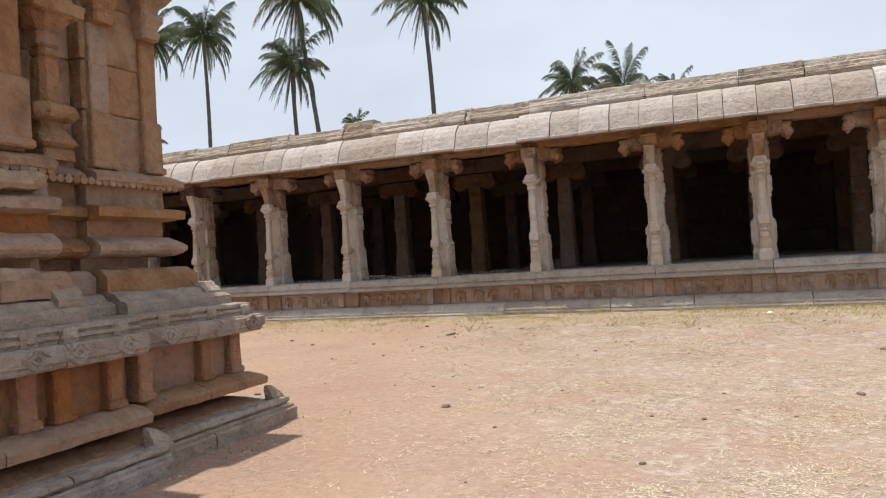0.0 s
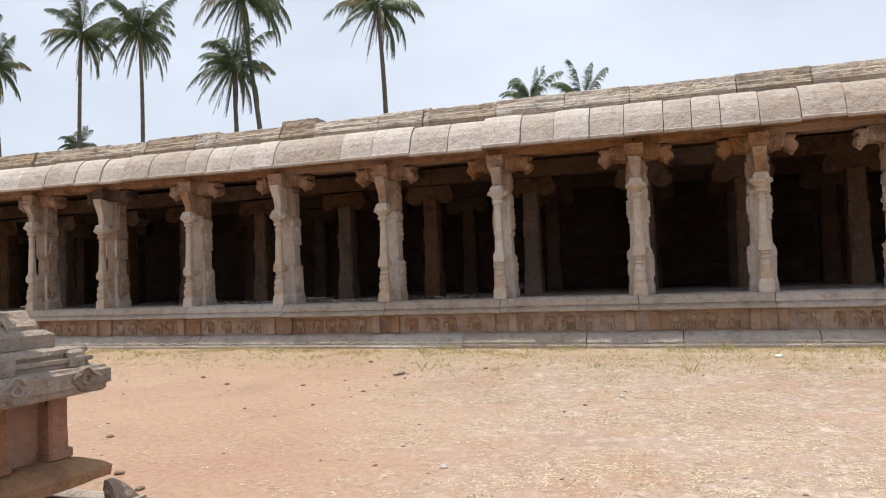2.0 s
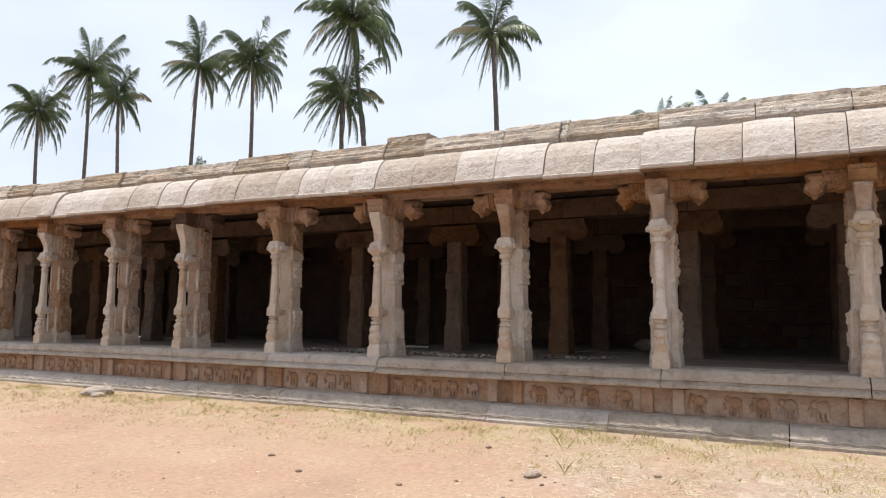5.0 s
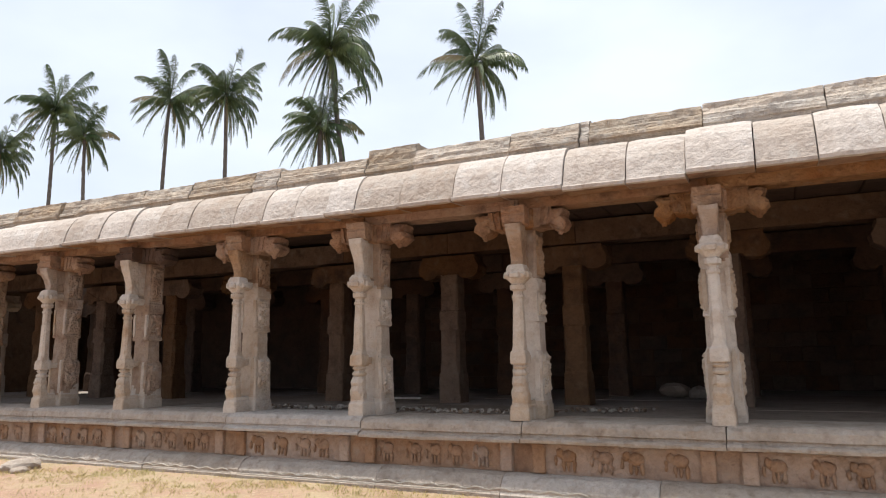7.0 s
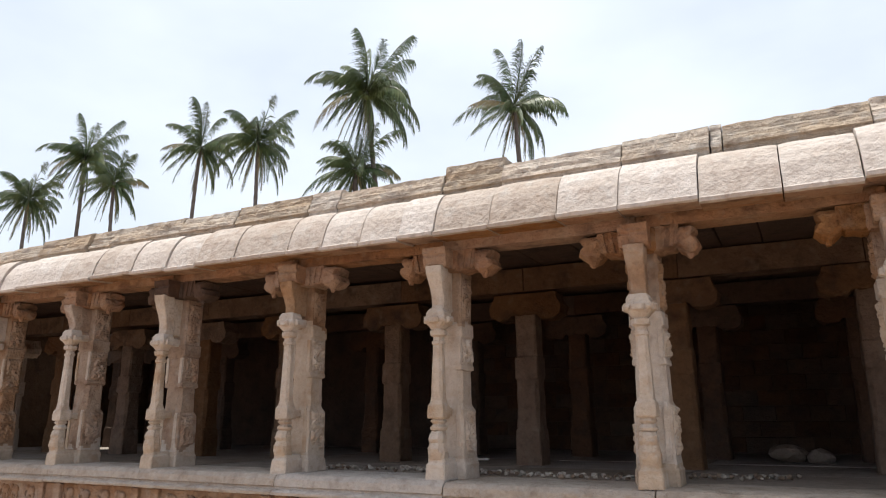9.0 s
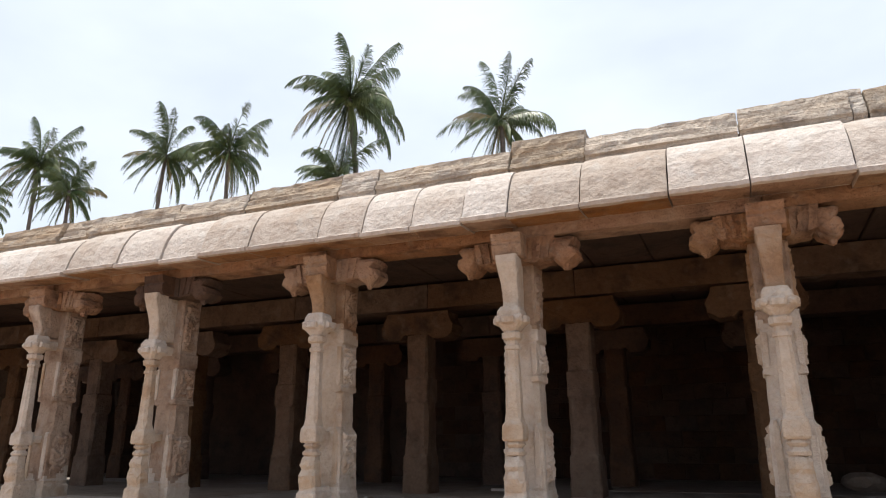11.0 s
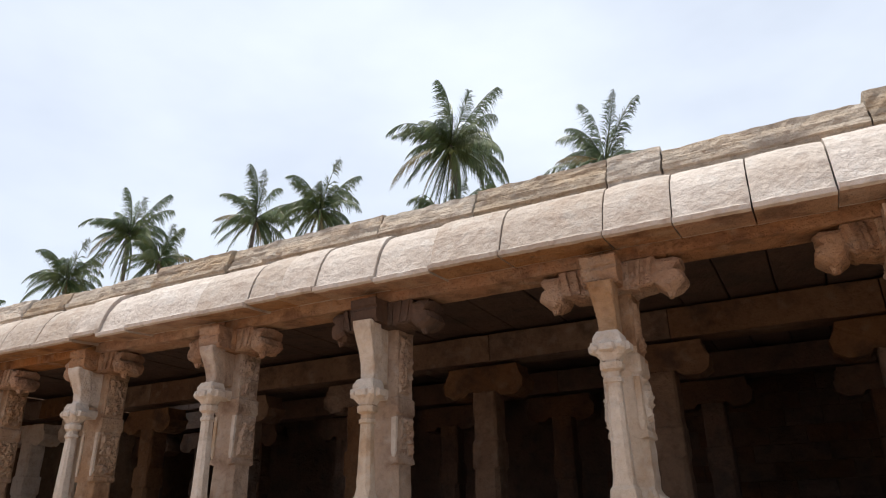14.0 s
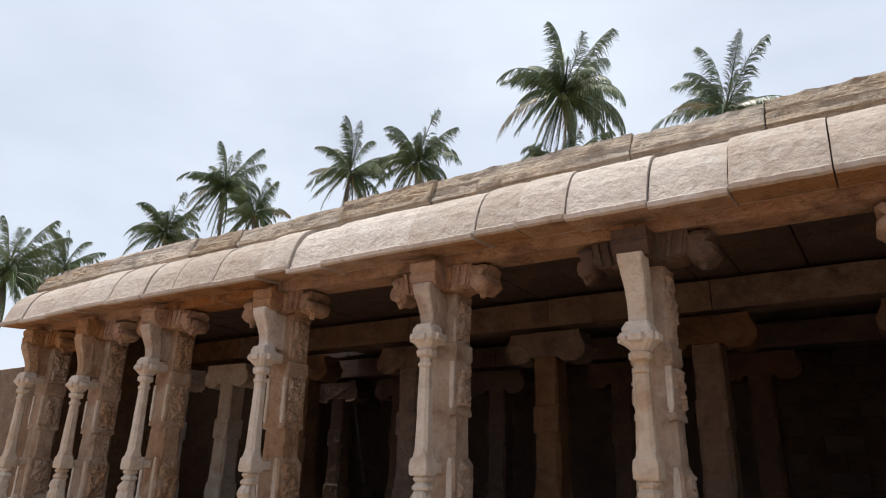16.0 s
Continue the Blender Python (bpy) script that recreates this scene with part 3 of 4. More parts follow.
def pillar_inner_parts(p, seed, mat_shaft, mat_cap):
    bm = bmesh.new()
    loft(bm, [square(0, 0, 0, 0.2, 0.2, 0.02), square(0, 0, 0.48, 0.192, 0.192, 0.02), square(0, 0, 0.52, 0.178, 0.178, 0.03), square(0, 0, 0.72, 0.176, 0.176, 0.05), square(0, 0, 1.22, 0.172, 0.172, 0.05),
              square(0, 0, 1.25, 0.182, 0.182, 0.015), square(0, 0, 1.55, 0.18, 0.18, 0.015), square(0, 0, 1.58, 0.166, 0.166, 0.04), square(0, 0, 2.2, 0.162, 0.162, 0.02)])
    roughen(bm, 0.01, 0.1, 0.08, seed, 3)
    part("shaft", bm, mat_shaft, p)
    bm = bmesh.new()
    outline = ((0.0, 2.19), (0.2, 2.19), (0.26, 2.13), (0.44, 2.12), (0.56, 2.2), (0.58, 2.32), (0.52, 2.42), (0.5, 2.52), (-0.5, 2.52), (-0.52, 2.42), (-0.58, 2.32), (-0.56, 2.2), (-0.44, 2.12), (-0.26, 2.13), (-0.2, 2.19))
    loft(bm, [[(u, k * 0.19, v) for u, v in outline] for k in (-1, -0.8, 0.8, 1)])
    roughen(bm, 0.025, 0.08, 0.08, seed + 3, 3)
    part("capital", bm, mat_cap, p, "bracket capital with curled tips")


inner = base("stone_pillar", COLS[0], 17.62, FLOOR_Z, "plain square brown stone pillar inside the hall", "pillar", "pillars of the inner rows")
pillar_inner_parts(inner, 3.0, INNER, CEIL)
# Rear row repeats the inner pillar in a darker tone that carries shade.
rear = base("stone_pillar", COLS[0], 20.3, FLOOR_Z, "plain stone pillar deep inside the hall, coloured dark to carry its shade", "pillar", "pillars of the rear row")
pillar_inner_parts(rear, 4.0, SOOT_SHADE, SOOT_SHADE)
INNER_X = {-5.13: -5.22, -9.61: -9.79, -11.96: -12.08, -14.05: -14.12}
for c in COLS[1:]:
    if c > -20:
        copy_thing(inner, pose(INNER_X.get(c, c), 17.62, FLOOR_Z))
    copy_thing(rear, pose(c, 20.3, FLOOR_Z))
# Inner pillar again in paler stone: the court's sunlight is in its colour.
sunlit = base("stone_pillar", -20.42, 17.62, FLOOR_Z, "carved stone pillar in the open court, paled in colour for sunlight", "pillar", "pillars of the open court")
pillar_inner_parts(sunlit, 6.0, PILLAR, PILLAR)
copy_thing(sunlit, pose(-22.0, 17.62, FLOOR_Z))


# beams along the rows
roof_frame = base("ceiling_beams", label="rust-stained stone beams under the hall's roof", category="beam", kind="structure")
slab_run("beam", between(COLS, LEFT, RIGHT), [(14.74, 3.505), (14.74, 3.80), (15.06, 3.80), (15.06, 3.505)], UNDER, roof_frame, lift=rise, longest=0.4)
# The rear beam's colour is darkened in place of deep shade.
for y in (17.62, 20.3):
    slab_run("beam", between(COLS, LEFT, RIGHT), [(y - 0.19, 3.503), (y - 0.19, 3.86), (y + 0.19, 3.86), (y + 0.19, 3.503)], CEIL if y < 18 else SOOT_SHADE, roof_frame, lift=lambda x: 0.5 * rise(x), longest=0.5)
bm = bmesh.new()
x = LEFT
while x < RIGHT:
    wide = random.uniform(0.5, 0.8)
    x1 = min(x + wide, RIGHT)
    zc = 3.875 + max(rise(x), 0.0) + random.uniform(-0.008, 0.008)
    block(bm, x + 0.006, x1 - 0.006, 14.9, 18.7 if x < WELL[1] and x1 > WELL[0] else 17.6, zc, zc + 0.16, 0.012)
    if x > WELL[1] or x1 < WELL[0]:
        block(bm, x + 0.006, x1 - 0.006, 17.61, 20.3, zc, zc + 0.16, 0.012)
    block(bm, x + 0.006, x1 - 0.006, 20.31, 22.95, zc, zc + 0.16, 0.012)
    x = x1
# Unseen solid layer on top, added to stop light through the slab gaps.
for a, b, y0, y1 in ((LEFT, RIGHT, 15.0, 17.6), (WELL[0], WELL[1], 17.6, 18.7), (LEFT, WELL[0], 17.6, 20.3), (WELL[1], RIGHT, 17.6, 20.3), (LEFT, RIGHT, 20.3, 23.4)):
    block(bm, a, b, y0, y1, 4.09 + (0.22 if a == LEFT else 0.16), 4.42, 0.01)
# Slab colour holds the shade under the roof.
thing("ceiling", bm, SOOT_SHADE, "stone slabs roofing the pillared hall, coloured dark for the shade", "ceiling", kind="structure")

# back wall of coursed masonry, and walls added to close the hall's ends
wall = base("wall_back", label="coursed stone back wall of the hall, coloured dark for the shade", category="wall", kind="structure")
bm = bmesh.new()
# Wall and brick colour is darkened for the shade at the hall's back.
block(bm, LEFT, RIGHT, 22.99, 23.5, 0.5, 4.3, 0.02)
part("wall_core", bm, SOOT_SHADE, wall)
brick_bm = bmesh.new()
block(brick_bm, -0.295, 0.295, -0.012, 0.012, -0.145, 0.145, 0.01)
brick_me = finish("brick", brick_bm, SOOT_SHADE)
for row in range(10):
    n = 0
    while True:
        bx = RIGHT - 10 - 0.6 * n - (0.3 if row % 2 else 0)
        n += 1
        if bx < -12:
            break
        ob = new("brick", brick_me)
        ob.location = (bx, 22.978, 1.14 + row * 0.3)
        ob.parent = wall
# Added wall: keeps bright sky from showing between the western pillars.
side = base("wall_west", label="dark stone end wall added to close the hall against the sky", category="wall", kind="structure")
bm = bmesh.new()
block(bm, LEFT - 0.5, LEFT, 15.25, 23.5, 0.0, 4.1, 0.02)
part("wall_core", bm, INNER, side)
# Added wall: covers the sky past the end, where the next wing stands.
beyond = base("wall_beyond", label="dark stone wall added for the next wing, hiding sky beyond the hall's end", category="wall", kind="structure")
bm = bmesh.new()
block(bm, -38.0, LEFT - 0.505, 17.2, 17.7, 0.0, 3.9, 0.02)
part("wall_core", bm, INNER, beyond)
end = base("wall_east", label="plain stone end wall of the hall", category="wall", kind="structure")
bm = bmesh.new()
block(bm, RIGHT, RIGHT + 0.5, 14.3, 23.5, 0.0, 4.4, 0.02)
part("wall_core", bm, INNER, end)

# eave of thick curved slabs, and the parapet stones over it
EAVE_CUTS = [14.2, 13.5, 12.9, 12.2, 11.6, 10.9, 10.3, 9.6, 9.0, 8.3, 7.7, 7.1, 6.4, 5.8, 5.2, 4.5, 3.9, 3.25, 2.6, 1.99, 1.415, 0.853, 0.42, -0.01, -0.634, -1.2, -1.8, -2.38, -3.07, -3.716, -4.445, -5.218, -5.87, -6.65,
             -7.35, -7.815, -8.376, -8.95, -9.5, -10.42, -11.12, -11.74, -12.45, -12.92, -13.36, -14.14, -15.26, -15.8, -16.29, -17.1, -17.9, -18.5, -19.3, -20.1, -20.9, -21.7, -22.5, -23.3, -24.1, -25, -26, -27, -28, -29, -30]
ROOF_CUTS = [13, 11, 9.1, 7.2, 5.6, 4.0, 2.236, 1.137, -0.545, -1.65, -2.89, -4.21, -4.33, -5.235, -6.656, -7.445, -9.03, -9.52, -10.85, -11.97, -13.58, -14.17, -15.47, -16.31, -17.28, -18.23, -20.18, -21.7, -23, -24.5, -26, -27.6, -29.3]
eave = base("eave", label="pale thick curved stone eave slabs along the hall roof", category="eave", kind="structure")
for k, (a, b) in enumerate(between(EAVE_CUTS, LEFT, RIGHT)):
    bm = bmesh.new()
    dy, dz = random.uniform(-0.02, 0.02), random.uniform(-0.02, 0.02)
    puff = random.uniform(0.0, 0.012)
    outline = [(14.36, 3.588), (14.318, 3.597), (14.312, 3.636), (14.33, 3.645), (14.362, 3.652), (14.40, 3.78), (14.45, 3.92), (14.52, 4.04), (14.60, 4.13), (14.69, 4.19), (14.80, 4.22), (15.3, 4.22), (15.3, 3.80), (14.9, 3.66), (14.7, 3.61), (14.5, 3.595)]
    n = max(3, int((b - a) / 0.06))
    rows = []
    for i in range(n + 1):
        t = i / n
        xx = a + 0.006 + (b - a - 0.012) * t
        crown = puff * (1 - (2 * t - 1) ** 4)
        rows.append([(xx, y + dy - (crown if 3.64 < z < 4.21 else 0), z + dz + rise(xx) + (crown if 3.64 < z < 4.21 else 0)) for y, z in outline])
    loft(bm, rows)
    roughen(bm, 0.005, 0.16, 0.1, k * 2.3, 1)
    for v in bm.verts:
        if v.co.y < 14.37 + dy and v.co.z < 3.7 + dz + rise(v.co.x):
            v.co.y += 0.006 * noise.noise((v.co.x * 6, v.co.z * 9, k)) + 0.007 * noise.noise((v.co.x * 31, v.co.z * 40, k))
            v.co.z += 0.006 * noise.noise((v.co.x * 11, 3.1, k))
    for f in bm.faces:
        f.material_index = 0
    bm.normal_update()
    # Faces underneath, behind the lip, take the orange-brown stone.
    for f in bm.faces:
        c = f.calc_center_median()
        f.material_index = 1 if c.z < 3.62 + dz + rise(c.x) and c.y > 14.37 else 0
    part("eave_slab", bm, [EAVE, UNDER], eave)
parapet = base("parapet", label="weathered layered stone blocks edging the hall roof", category="parapet", kind="structure")
for k, (a, b) in enumerate(between(ROOF_CUTS, LEFT, RIGHT)):
    bm = bmesh.new()
    top = 4.565 + random.uniform(-0.025, 0.035) + (0.07 if -7.6 < (a + b) / 2 < -6 else 0)
    dy = random.uniform(-0.03, 0.03)
    outline = [(14.79, 4.15), (14.785, 4.265), (14.76, 4.28), (14.77, 4.33), (14.80, 4.345), (14.81, 4.40), (14.84, 4.42), (14.87, top - 0.025), (14.94, top), (15.3, top), (15.3, 4.15)]
    n = max(3, int((b - a) / 0.1))
    loft(bm, [[(a + 0.007 + (b - a - 0.014) * i / n, y + dy, z + rise(a + (b - a) * i / n)) for y, z in outline] for i in range(n + 1)])
    roughen(bm, 0.014, 0.12, 0.07, k * 1.9, 2)
    for v in bm.verts:
        if v.co.y < 15.0:
            v.co.y += 0.016 * noise.noise((v.co.x * 1.3, v.co.z * 24, k)) + 0.01 * noise.noise((v.co.x * 9, v.co.z * 30, k))
    part("parapet_stone", bm, ROOF, parapet)

# ---- the shrine ----
WX, WY, STEP_Y, STEP_UP, STEP = -3.45, 5.3, 4.42, 4.08, 0.17
shrine = base("shrine", label="brown carved granite shrine with stepped mouldings and pilasters", category="temple")


def course(name, outline, material, runs, amp=0.01, size=0.12, longest=0.14, label="", seed=0.0):
    """A moulding swept round the shrine's plan. outline: closed, (out from the wall, z)."""
    for k, run in enumerate(runs):
        bm = bmesh.new()
        loft(bm, [[(bx + p * ox, by + p * oy, z) for p, z in outline] for bx, by, ox, oy in run])
        roughen(bm, amp, size, longest, seed + k * 2.1, 3)
        part(name, bm, material, shrine, label)


def stations(a, b, x, step=0.14):
    n = max(1, int(abs(b - a) / step))
    return [(x, a + (b - a) * i / n, 1, 0) for i in range(n + 1)]


def plan_runs(cuts_near, cuts_far, extra=STEP, gap=0.004):
    runs = []
    step_y = STEP_Y if extra == STEP else STEP_UP
    ys = [-5.0] + cuts_near + [step_y]
    for a, b in zip(ys, ys[1:]):
        runs.append(stations(a + gap, b - gap, WX + extra, 0.3 if a < 0 else 0.14))
    if extra != STEP:
        runs.append(stations(step_y - 0.05, 4.55, WX - 0.1))
    ys = [step_y - 0.12 if extra == STEP else 4.56] + cuts_far
    for a, b in zip(ys, ys[1:]):
        runs.append(stations(a + gap, b - gap, WX))
    last = stations(ys[-1] + gap, WY, WX)[:-1]
    back = [(WX, WY, 1, 1)] + [(WX - 0.4 * i, WY, 0, 1) for i in range(1, 14)]
    runs.append(last + back)
    return runs


def wall_block(x0, x1, y0, y1, z0, z1):
    bm = bmesh.new()
    block(bm, x0, x1, y0, y1, z0, z1, 0.01)
    roughen(bm, 0.007, 0.16, 0.14, y0 * 3 + z0 * 5 + x0, 4)
    part("wall_block", bm, TEMPLE, shrine)


course("base_slab", [(0.72, -0.1), (0.72, 0.10), (0.70, 0.115), (0.70, 0.135), (0.68, 0.145), (0.2, 0.145), (0.2, -0.1)], GREY, plan_runs([1.0, 3.2], [5.0]), seed=1)
course("carved_course", [(0.655, 0.147), (0.675, 0.17), (0.67, 0.2), (0.62, 0.21), (0.56, 0.195), (0.52, 0.2), (0.2, 0.2), (0.2, 0.147)], GREY, plan_runs([2.0, 3.7], [4.9]), amp=0.011, size=0.05, longest=0.07, seed=2)
course("sloping_band", [(0.5, 0.195), (0.49, 0.215), (0.36, 0.26), (0.3, 0.265), (0.1, 0.265), (0.1, 0.195)], TEMPLE, plan_runs([2.4], []), seed=23)
course("recess", [(0.2, 0.25), (0.2, 0.345), (0.1, 0.345), (0.1, 0.25)], ORANGE, plan_runs([], []), seed=3)
course("lower_ledge", [(0.3, 0.32), (0.50, 0.335), (0.545, 0.345), (0.555, 0.40), (0.52, 0.425), (0.44, 0.455), (0.38, 0.465), (0.1, 0.465), (0.1, 0.315)], TEMPLE, plan_runs([1.5, 3.4], [5.15]), seed=4)
course("panel_band", [(0.30, 0.46), (0.30, 0.81), (0.1, 0.81), (0.1, 0.46)], ORANGE, plan_runs([1.9], []), seed=5, amp=0.008)
course("carved_ledge", [(0.38, 0.80), (0.52, 0.815), (0.535, 0.83), (0.535, 0.852), (0.552, 0.86), (0.552, 0.935), (0.535, 0.945), (0.53, 0.958), (0.475, 0.962), (0.47, 0.985), (0.488, 0.99), (0.488, 1.01), (0.455, 1.016), (0.455, 1.032), (0.472, 1.037), (0.466, 1.06), (0.42, 1.07), (0.1, 1.07), (0.1, 0.80)],
       GREY, plan_runs([2.4, 3.8], [5.05]), amp=0.006, size=0.05, longest=0.1, seed=6)
course("grey_slab", [(0.36, 1.07), (0.36, 1.14), (0.33, 1.165), (0.29, 1.17), (0.24, 1.22), (0.18, 1.235), (0.0, 1.235), (0.0, 1.07)], GREY, plan_runs([1.8, 3.5], [], 0.2), amp=0.008, size=0.08, seed=7)
course("chamfered_band", [(0.17, 1.235), (0.17, 1.35), (0.11, 1.405), (0.06, 1.41), (-0.2, 1.41), (-0.2, 1.235)], TEMPLE, plan_runs([1.2, 3.6], [], 0.26), seed=8)
course("dark_recess", [(-0.1, 1.40), (-0.1, 1.52), (-0.3, 1.52), (-0.3, 1.40)], TEMPLE, plan_runs([], [], 0.22), seed=9)
course("rounded_band", [(0.05, 1.505), (0.10, 1.525), (0.125, 1.55), (0.125, 1.585), (0.09, 1.62), (0.02, 1.66), (-0.2, 1.66), (-0.2, 1.505)], TEMPLE, plan_runs([2.2], [], 0.24), seed=10)
course("upper_neck", [(-0.01, 1.655), (-0.01, 1.80), (-0.25, 1.80), (-0.25, 1.655)], ORANGE, plan_runs([], [], 0.24), seed=11)
course("square_ledge", [(0.02, 1.79), (0.12, 1.81), (0.125, 1.875), (0.09, 1.895), (-0.2, 1.895), (-0.2, 1.79)], TEMPLE, plan_runs([2.9], [], 0.24), seed=12)
course("upper_neck", [(0.0, 1.89), (0.0, 2.06), (-0.25, 2.06), (-0.25, 1.89)], TEMPLE, plan_runs([], [], 0.24), seed=13)
course("scalloped_ledge", [(0.03, 2.06), (0.12, 2.08), (0.125, 2.125), (0.06, 2.165), (0.0, 2.185), (-0.2, 2.185), (-0.2, 2.06)], TEMPLE, plan_runs([2.3], [], 0.24), seed=14)
for i in range(58):
    y = 1.8 + 0.062 * i
    x = WX + 0.085 + (0.24 if y < STEP_UP else 0.0)
    if y < WY + 0.04:
        bm = bmesh.new()
        bmesh.ops.create_cone(bm, cap_ends=True, segments=10, radius1=0.03, radius2=0.03, depth=0.05, matrix=Matrix.Translation((x, y, 2.068)) @ pose(0, 0, 0, 0, 90, 0))
        roughen(bm, 0.004, 0.03, 9, i, 0)
        part("scallop", bm, TEMPLE, shrine)
# wall of large blocks: a near face, a recess with a colonnette, and the corner pier
for k, (z0, z1) in enumerate(((2.18, 2.63), (2.635, 3.02), (3.025, 3.5), (3.505, 3.9), (3.905, 4.28))):
    ys = [-5.0, 0.4, 1.7 + 0.5 * (k % 2), 3.0 - 0.3 * (k % 3), 3.97]
    for a, b in zip(ys, ys[1:]):
        wall_block(WX - 0.5, WX + 0.2, a + 0.002, b - 0.002, z0, z1)
    wall_block(WX - 0.5, WX - 0.15, 3.972, 4.598, z0, z1)
    wall_block(WX - 0.5, WX - 0.03, 4.602, 5.285, z0, z1)
    for i in range(4):
        wall_block(WX - 0.5 - 1.25 * (i + 1) + 0.002, WX - 0.502 - 1.25 * i, WY - 0.5, WY - 0.03, z0, z1)
course("roof_cornice", [(0.0, 4.28), (0.1, 4.26), (0.14, 4.3), (0.1, 4.38), (0.0, 4.42), (-0.4, 4.42), (-0.4, 4.28)], TEMPLE, plan_runs([2.6], [], 0.24), seed=19)
bm = bmesh.new()
block(bm, -9.0, WX - 0.2, -5.0, WY - 0.2, 0.0, 4.4, 0.02)
part("core", bm, TEMPLE, shrine)


def pilaster(x, y, wide, deep, z0, z1, material, name="pilaster", foot=True):
    bm = bmesh.new()
    block(bm, x - 0.1, x + deep, y - wide / 2, y + wide / 2, z0, z1, 0.012)
    if foot:
        block(bm, x - 0.1, x + deep + 0.02, y - wide / 2 - 0.015, y + wide / 2 + 0.015, z0, z0 + 0.06, 0.012)
    roughen(bm, 0.006, 0.08, 0.12, y * 3 + z0, 2)
    part(name, bm, material, shrine)


for y, wide in ((5.66, 0.12), (5.30, 0.11), (4.72, 0.1)):
    pilaster(WX + 0.30, y, wide, 0.085, 0.462, 0.805, ORANGE)
for y in (4.52, 4.27, 3.88, 3.65, 3.2, 2.8, 2.4):
    pilaster(WX + STEP + 0.30, y, 0.12, 0.09, 0.462, 0.805, ORANGE)
for y, wide, deep in ((4.73, 0.17, 0.04), (5.21, 0.16, 0.04)):
    pilaster(WX - 0.03, y, wide, deep, 2.185, 4.28, TEMPLE, "wall_pilaster", False)
    pilaster(WX - 0.03, y, wide + 0.035, deep + 0.02, 2.185, 2.62, TEMPLE, "pilaster_foot")
for y in (3.83, 3.35, 2.9, 2.4):
    pilaster(WX + 0.2, y, 0.17, 0.07, 2.185, 4.28, TEMPLE, "wall_pilaster", False)
    pilaster(WX + 0.2, y, 0.23, 0.11, 2.205, 2.66, TEMPLE, "pilaster_foot")
# cushion rings and spreading tops of the wall pilasters
for x, y in ((WX - 0.03, 5.19), (WX - 0.03, 4.73), (WX + 0.24, 3.83), (WX + 0.24, 3.35), (WX + 0.24, 2.9)):
    bm = bmesh.new()
    loft(bm, [square(x, y, zz, 0.045 + hh, hh + 0.005, 0.02) for zz, hh in ((3.3, 0.08), (3.36, 0.09), (3.38, 0.075), (3.42, 0.085), (3.46, 0.11), (3.5, 0.11), (3.53, 0.085), (3.57, 0.09), (3.61, 0.13), (3.66, 0.165), (3.7, 0.17), (3.73, 0.15), (3.76, 0.19), (3.84, 0.19), (3.86, 0.1), (3.9, 0.09))])
    roughen(bm, 0.004, 0.06, 0.07, y + 7, 2)
    part("pilaster_capital", bm, TEMPLE, shrine)
for y0, y1, z0, z1, out in ((2.4, 3.98, 1.93, 2.05, 0.16), (2.2, 3.9, 1.3, 1.43, 0.18), (2.2, 3.6, 2.19, 2.32, 0.1)):
    bm = bmesh.new()
    block(bm, WX + 0.1, WX + 0.24 + out, y0, y1, z0, z1, 0.03)
    roughen(bm, 0.03, 0.1, 0.08, y1, 4)
    part("carved_block", bm, TEMPLE, shrine, "worn carved block")
# slender colonnette with a pot foot and a spreading top, standing in the recess
bm = bmesh.new()
loft(bm, [square(WX + 0.04, 4.25, z, h, h, h * 0.42 if 2.3 < z < 3.2 else 0.012) for z, h in ((2.185, 0.12), (2.25, 0.12), (2.27, 0.1), (2.3, 0.14), (2.36, 0.13), (2.42, 0.09), (2.46, 0.085), (2.475, 0.15), (2.51, 0.175), (2.56, 0.165), (2.595, 0.09), (2.61, 0.083), (2.9, 0.076),
                                                                                     (2.91, 0.062), (2.93, 0.078), (2.965, 0.078), (2.985, 0.062), (3.0, 0.088), (3.08, 0.09), (3.1, 0.075), (3.14, 0.11), (3.19, 0.15), (3.21, 0.19), (3.29, 0.2), (3.31, 0.15), (3.38, 0.13), (3.45, 0.1), (3.9, 0.1))])
roughen(bm, 0.005, 0.06, 0.07, 3.3, 2)
part("niche_colonnette", bm, TEMPLE, shrine)
# rosettes on the carved ledge and upturned corner stones
for x, y in ((WX, 5.68), (WX, 5.27), (WX, 4.77), (WX + STEP, 4.24), (WX + STEP, 3.87), (WX + STEP, 3.6), (WX + STEP, 3.2)):
    bm = bmesh.new()
    rings = [[(x + out, y + rad * (1 + wob * math.cos(4 * a)) * math.cos(a), 0.895 + 0.72 * rad * (1 + wob * math.cos(4 * a)) * math.sin(a)) for a in (k * math.tau / 40 for k in range(40))]
             for out, rad, wob in ((0.51, 0.088, 0.12), (0.557, 0.084, 0.13), (0.565, 0.072, 0.18), (0.554, 0.058, 0.18), (0.556, 0.045, 0.08), (0.57, 0.036, 0.0), (0.566, 0.022, 0.0), (0.552, 0.016, 0.0), (0.556, 0.008, 0.0))]
    loft(bm, rings)
    roughen(bm, 0.004, 0.03, 9, y, 0)
    part("rosette", bm, GREY, shrine, "worn carved rosette")
    bm = bmesh.new()
    block(bm, x + 0.4, x + 0.505, y - 0.05, y + 0.05, 0.95, 1.055, 0.015)
    block(bm, x + 0.4, x + 0.515, y - 0.035, y + 0.035, 0.975, 1.03, 0.015)
    roughen(bm, 0.006, 0.04, 0.05, y, 2)
    part("saddle_block", bm, GREY, shrine)
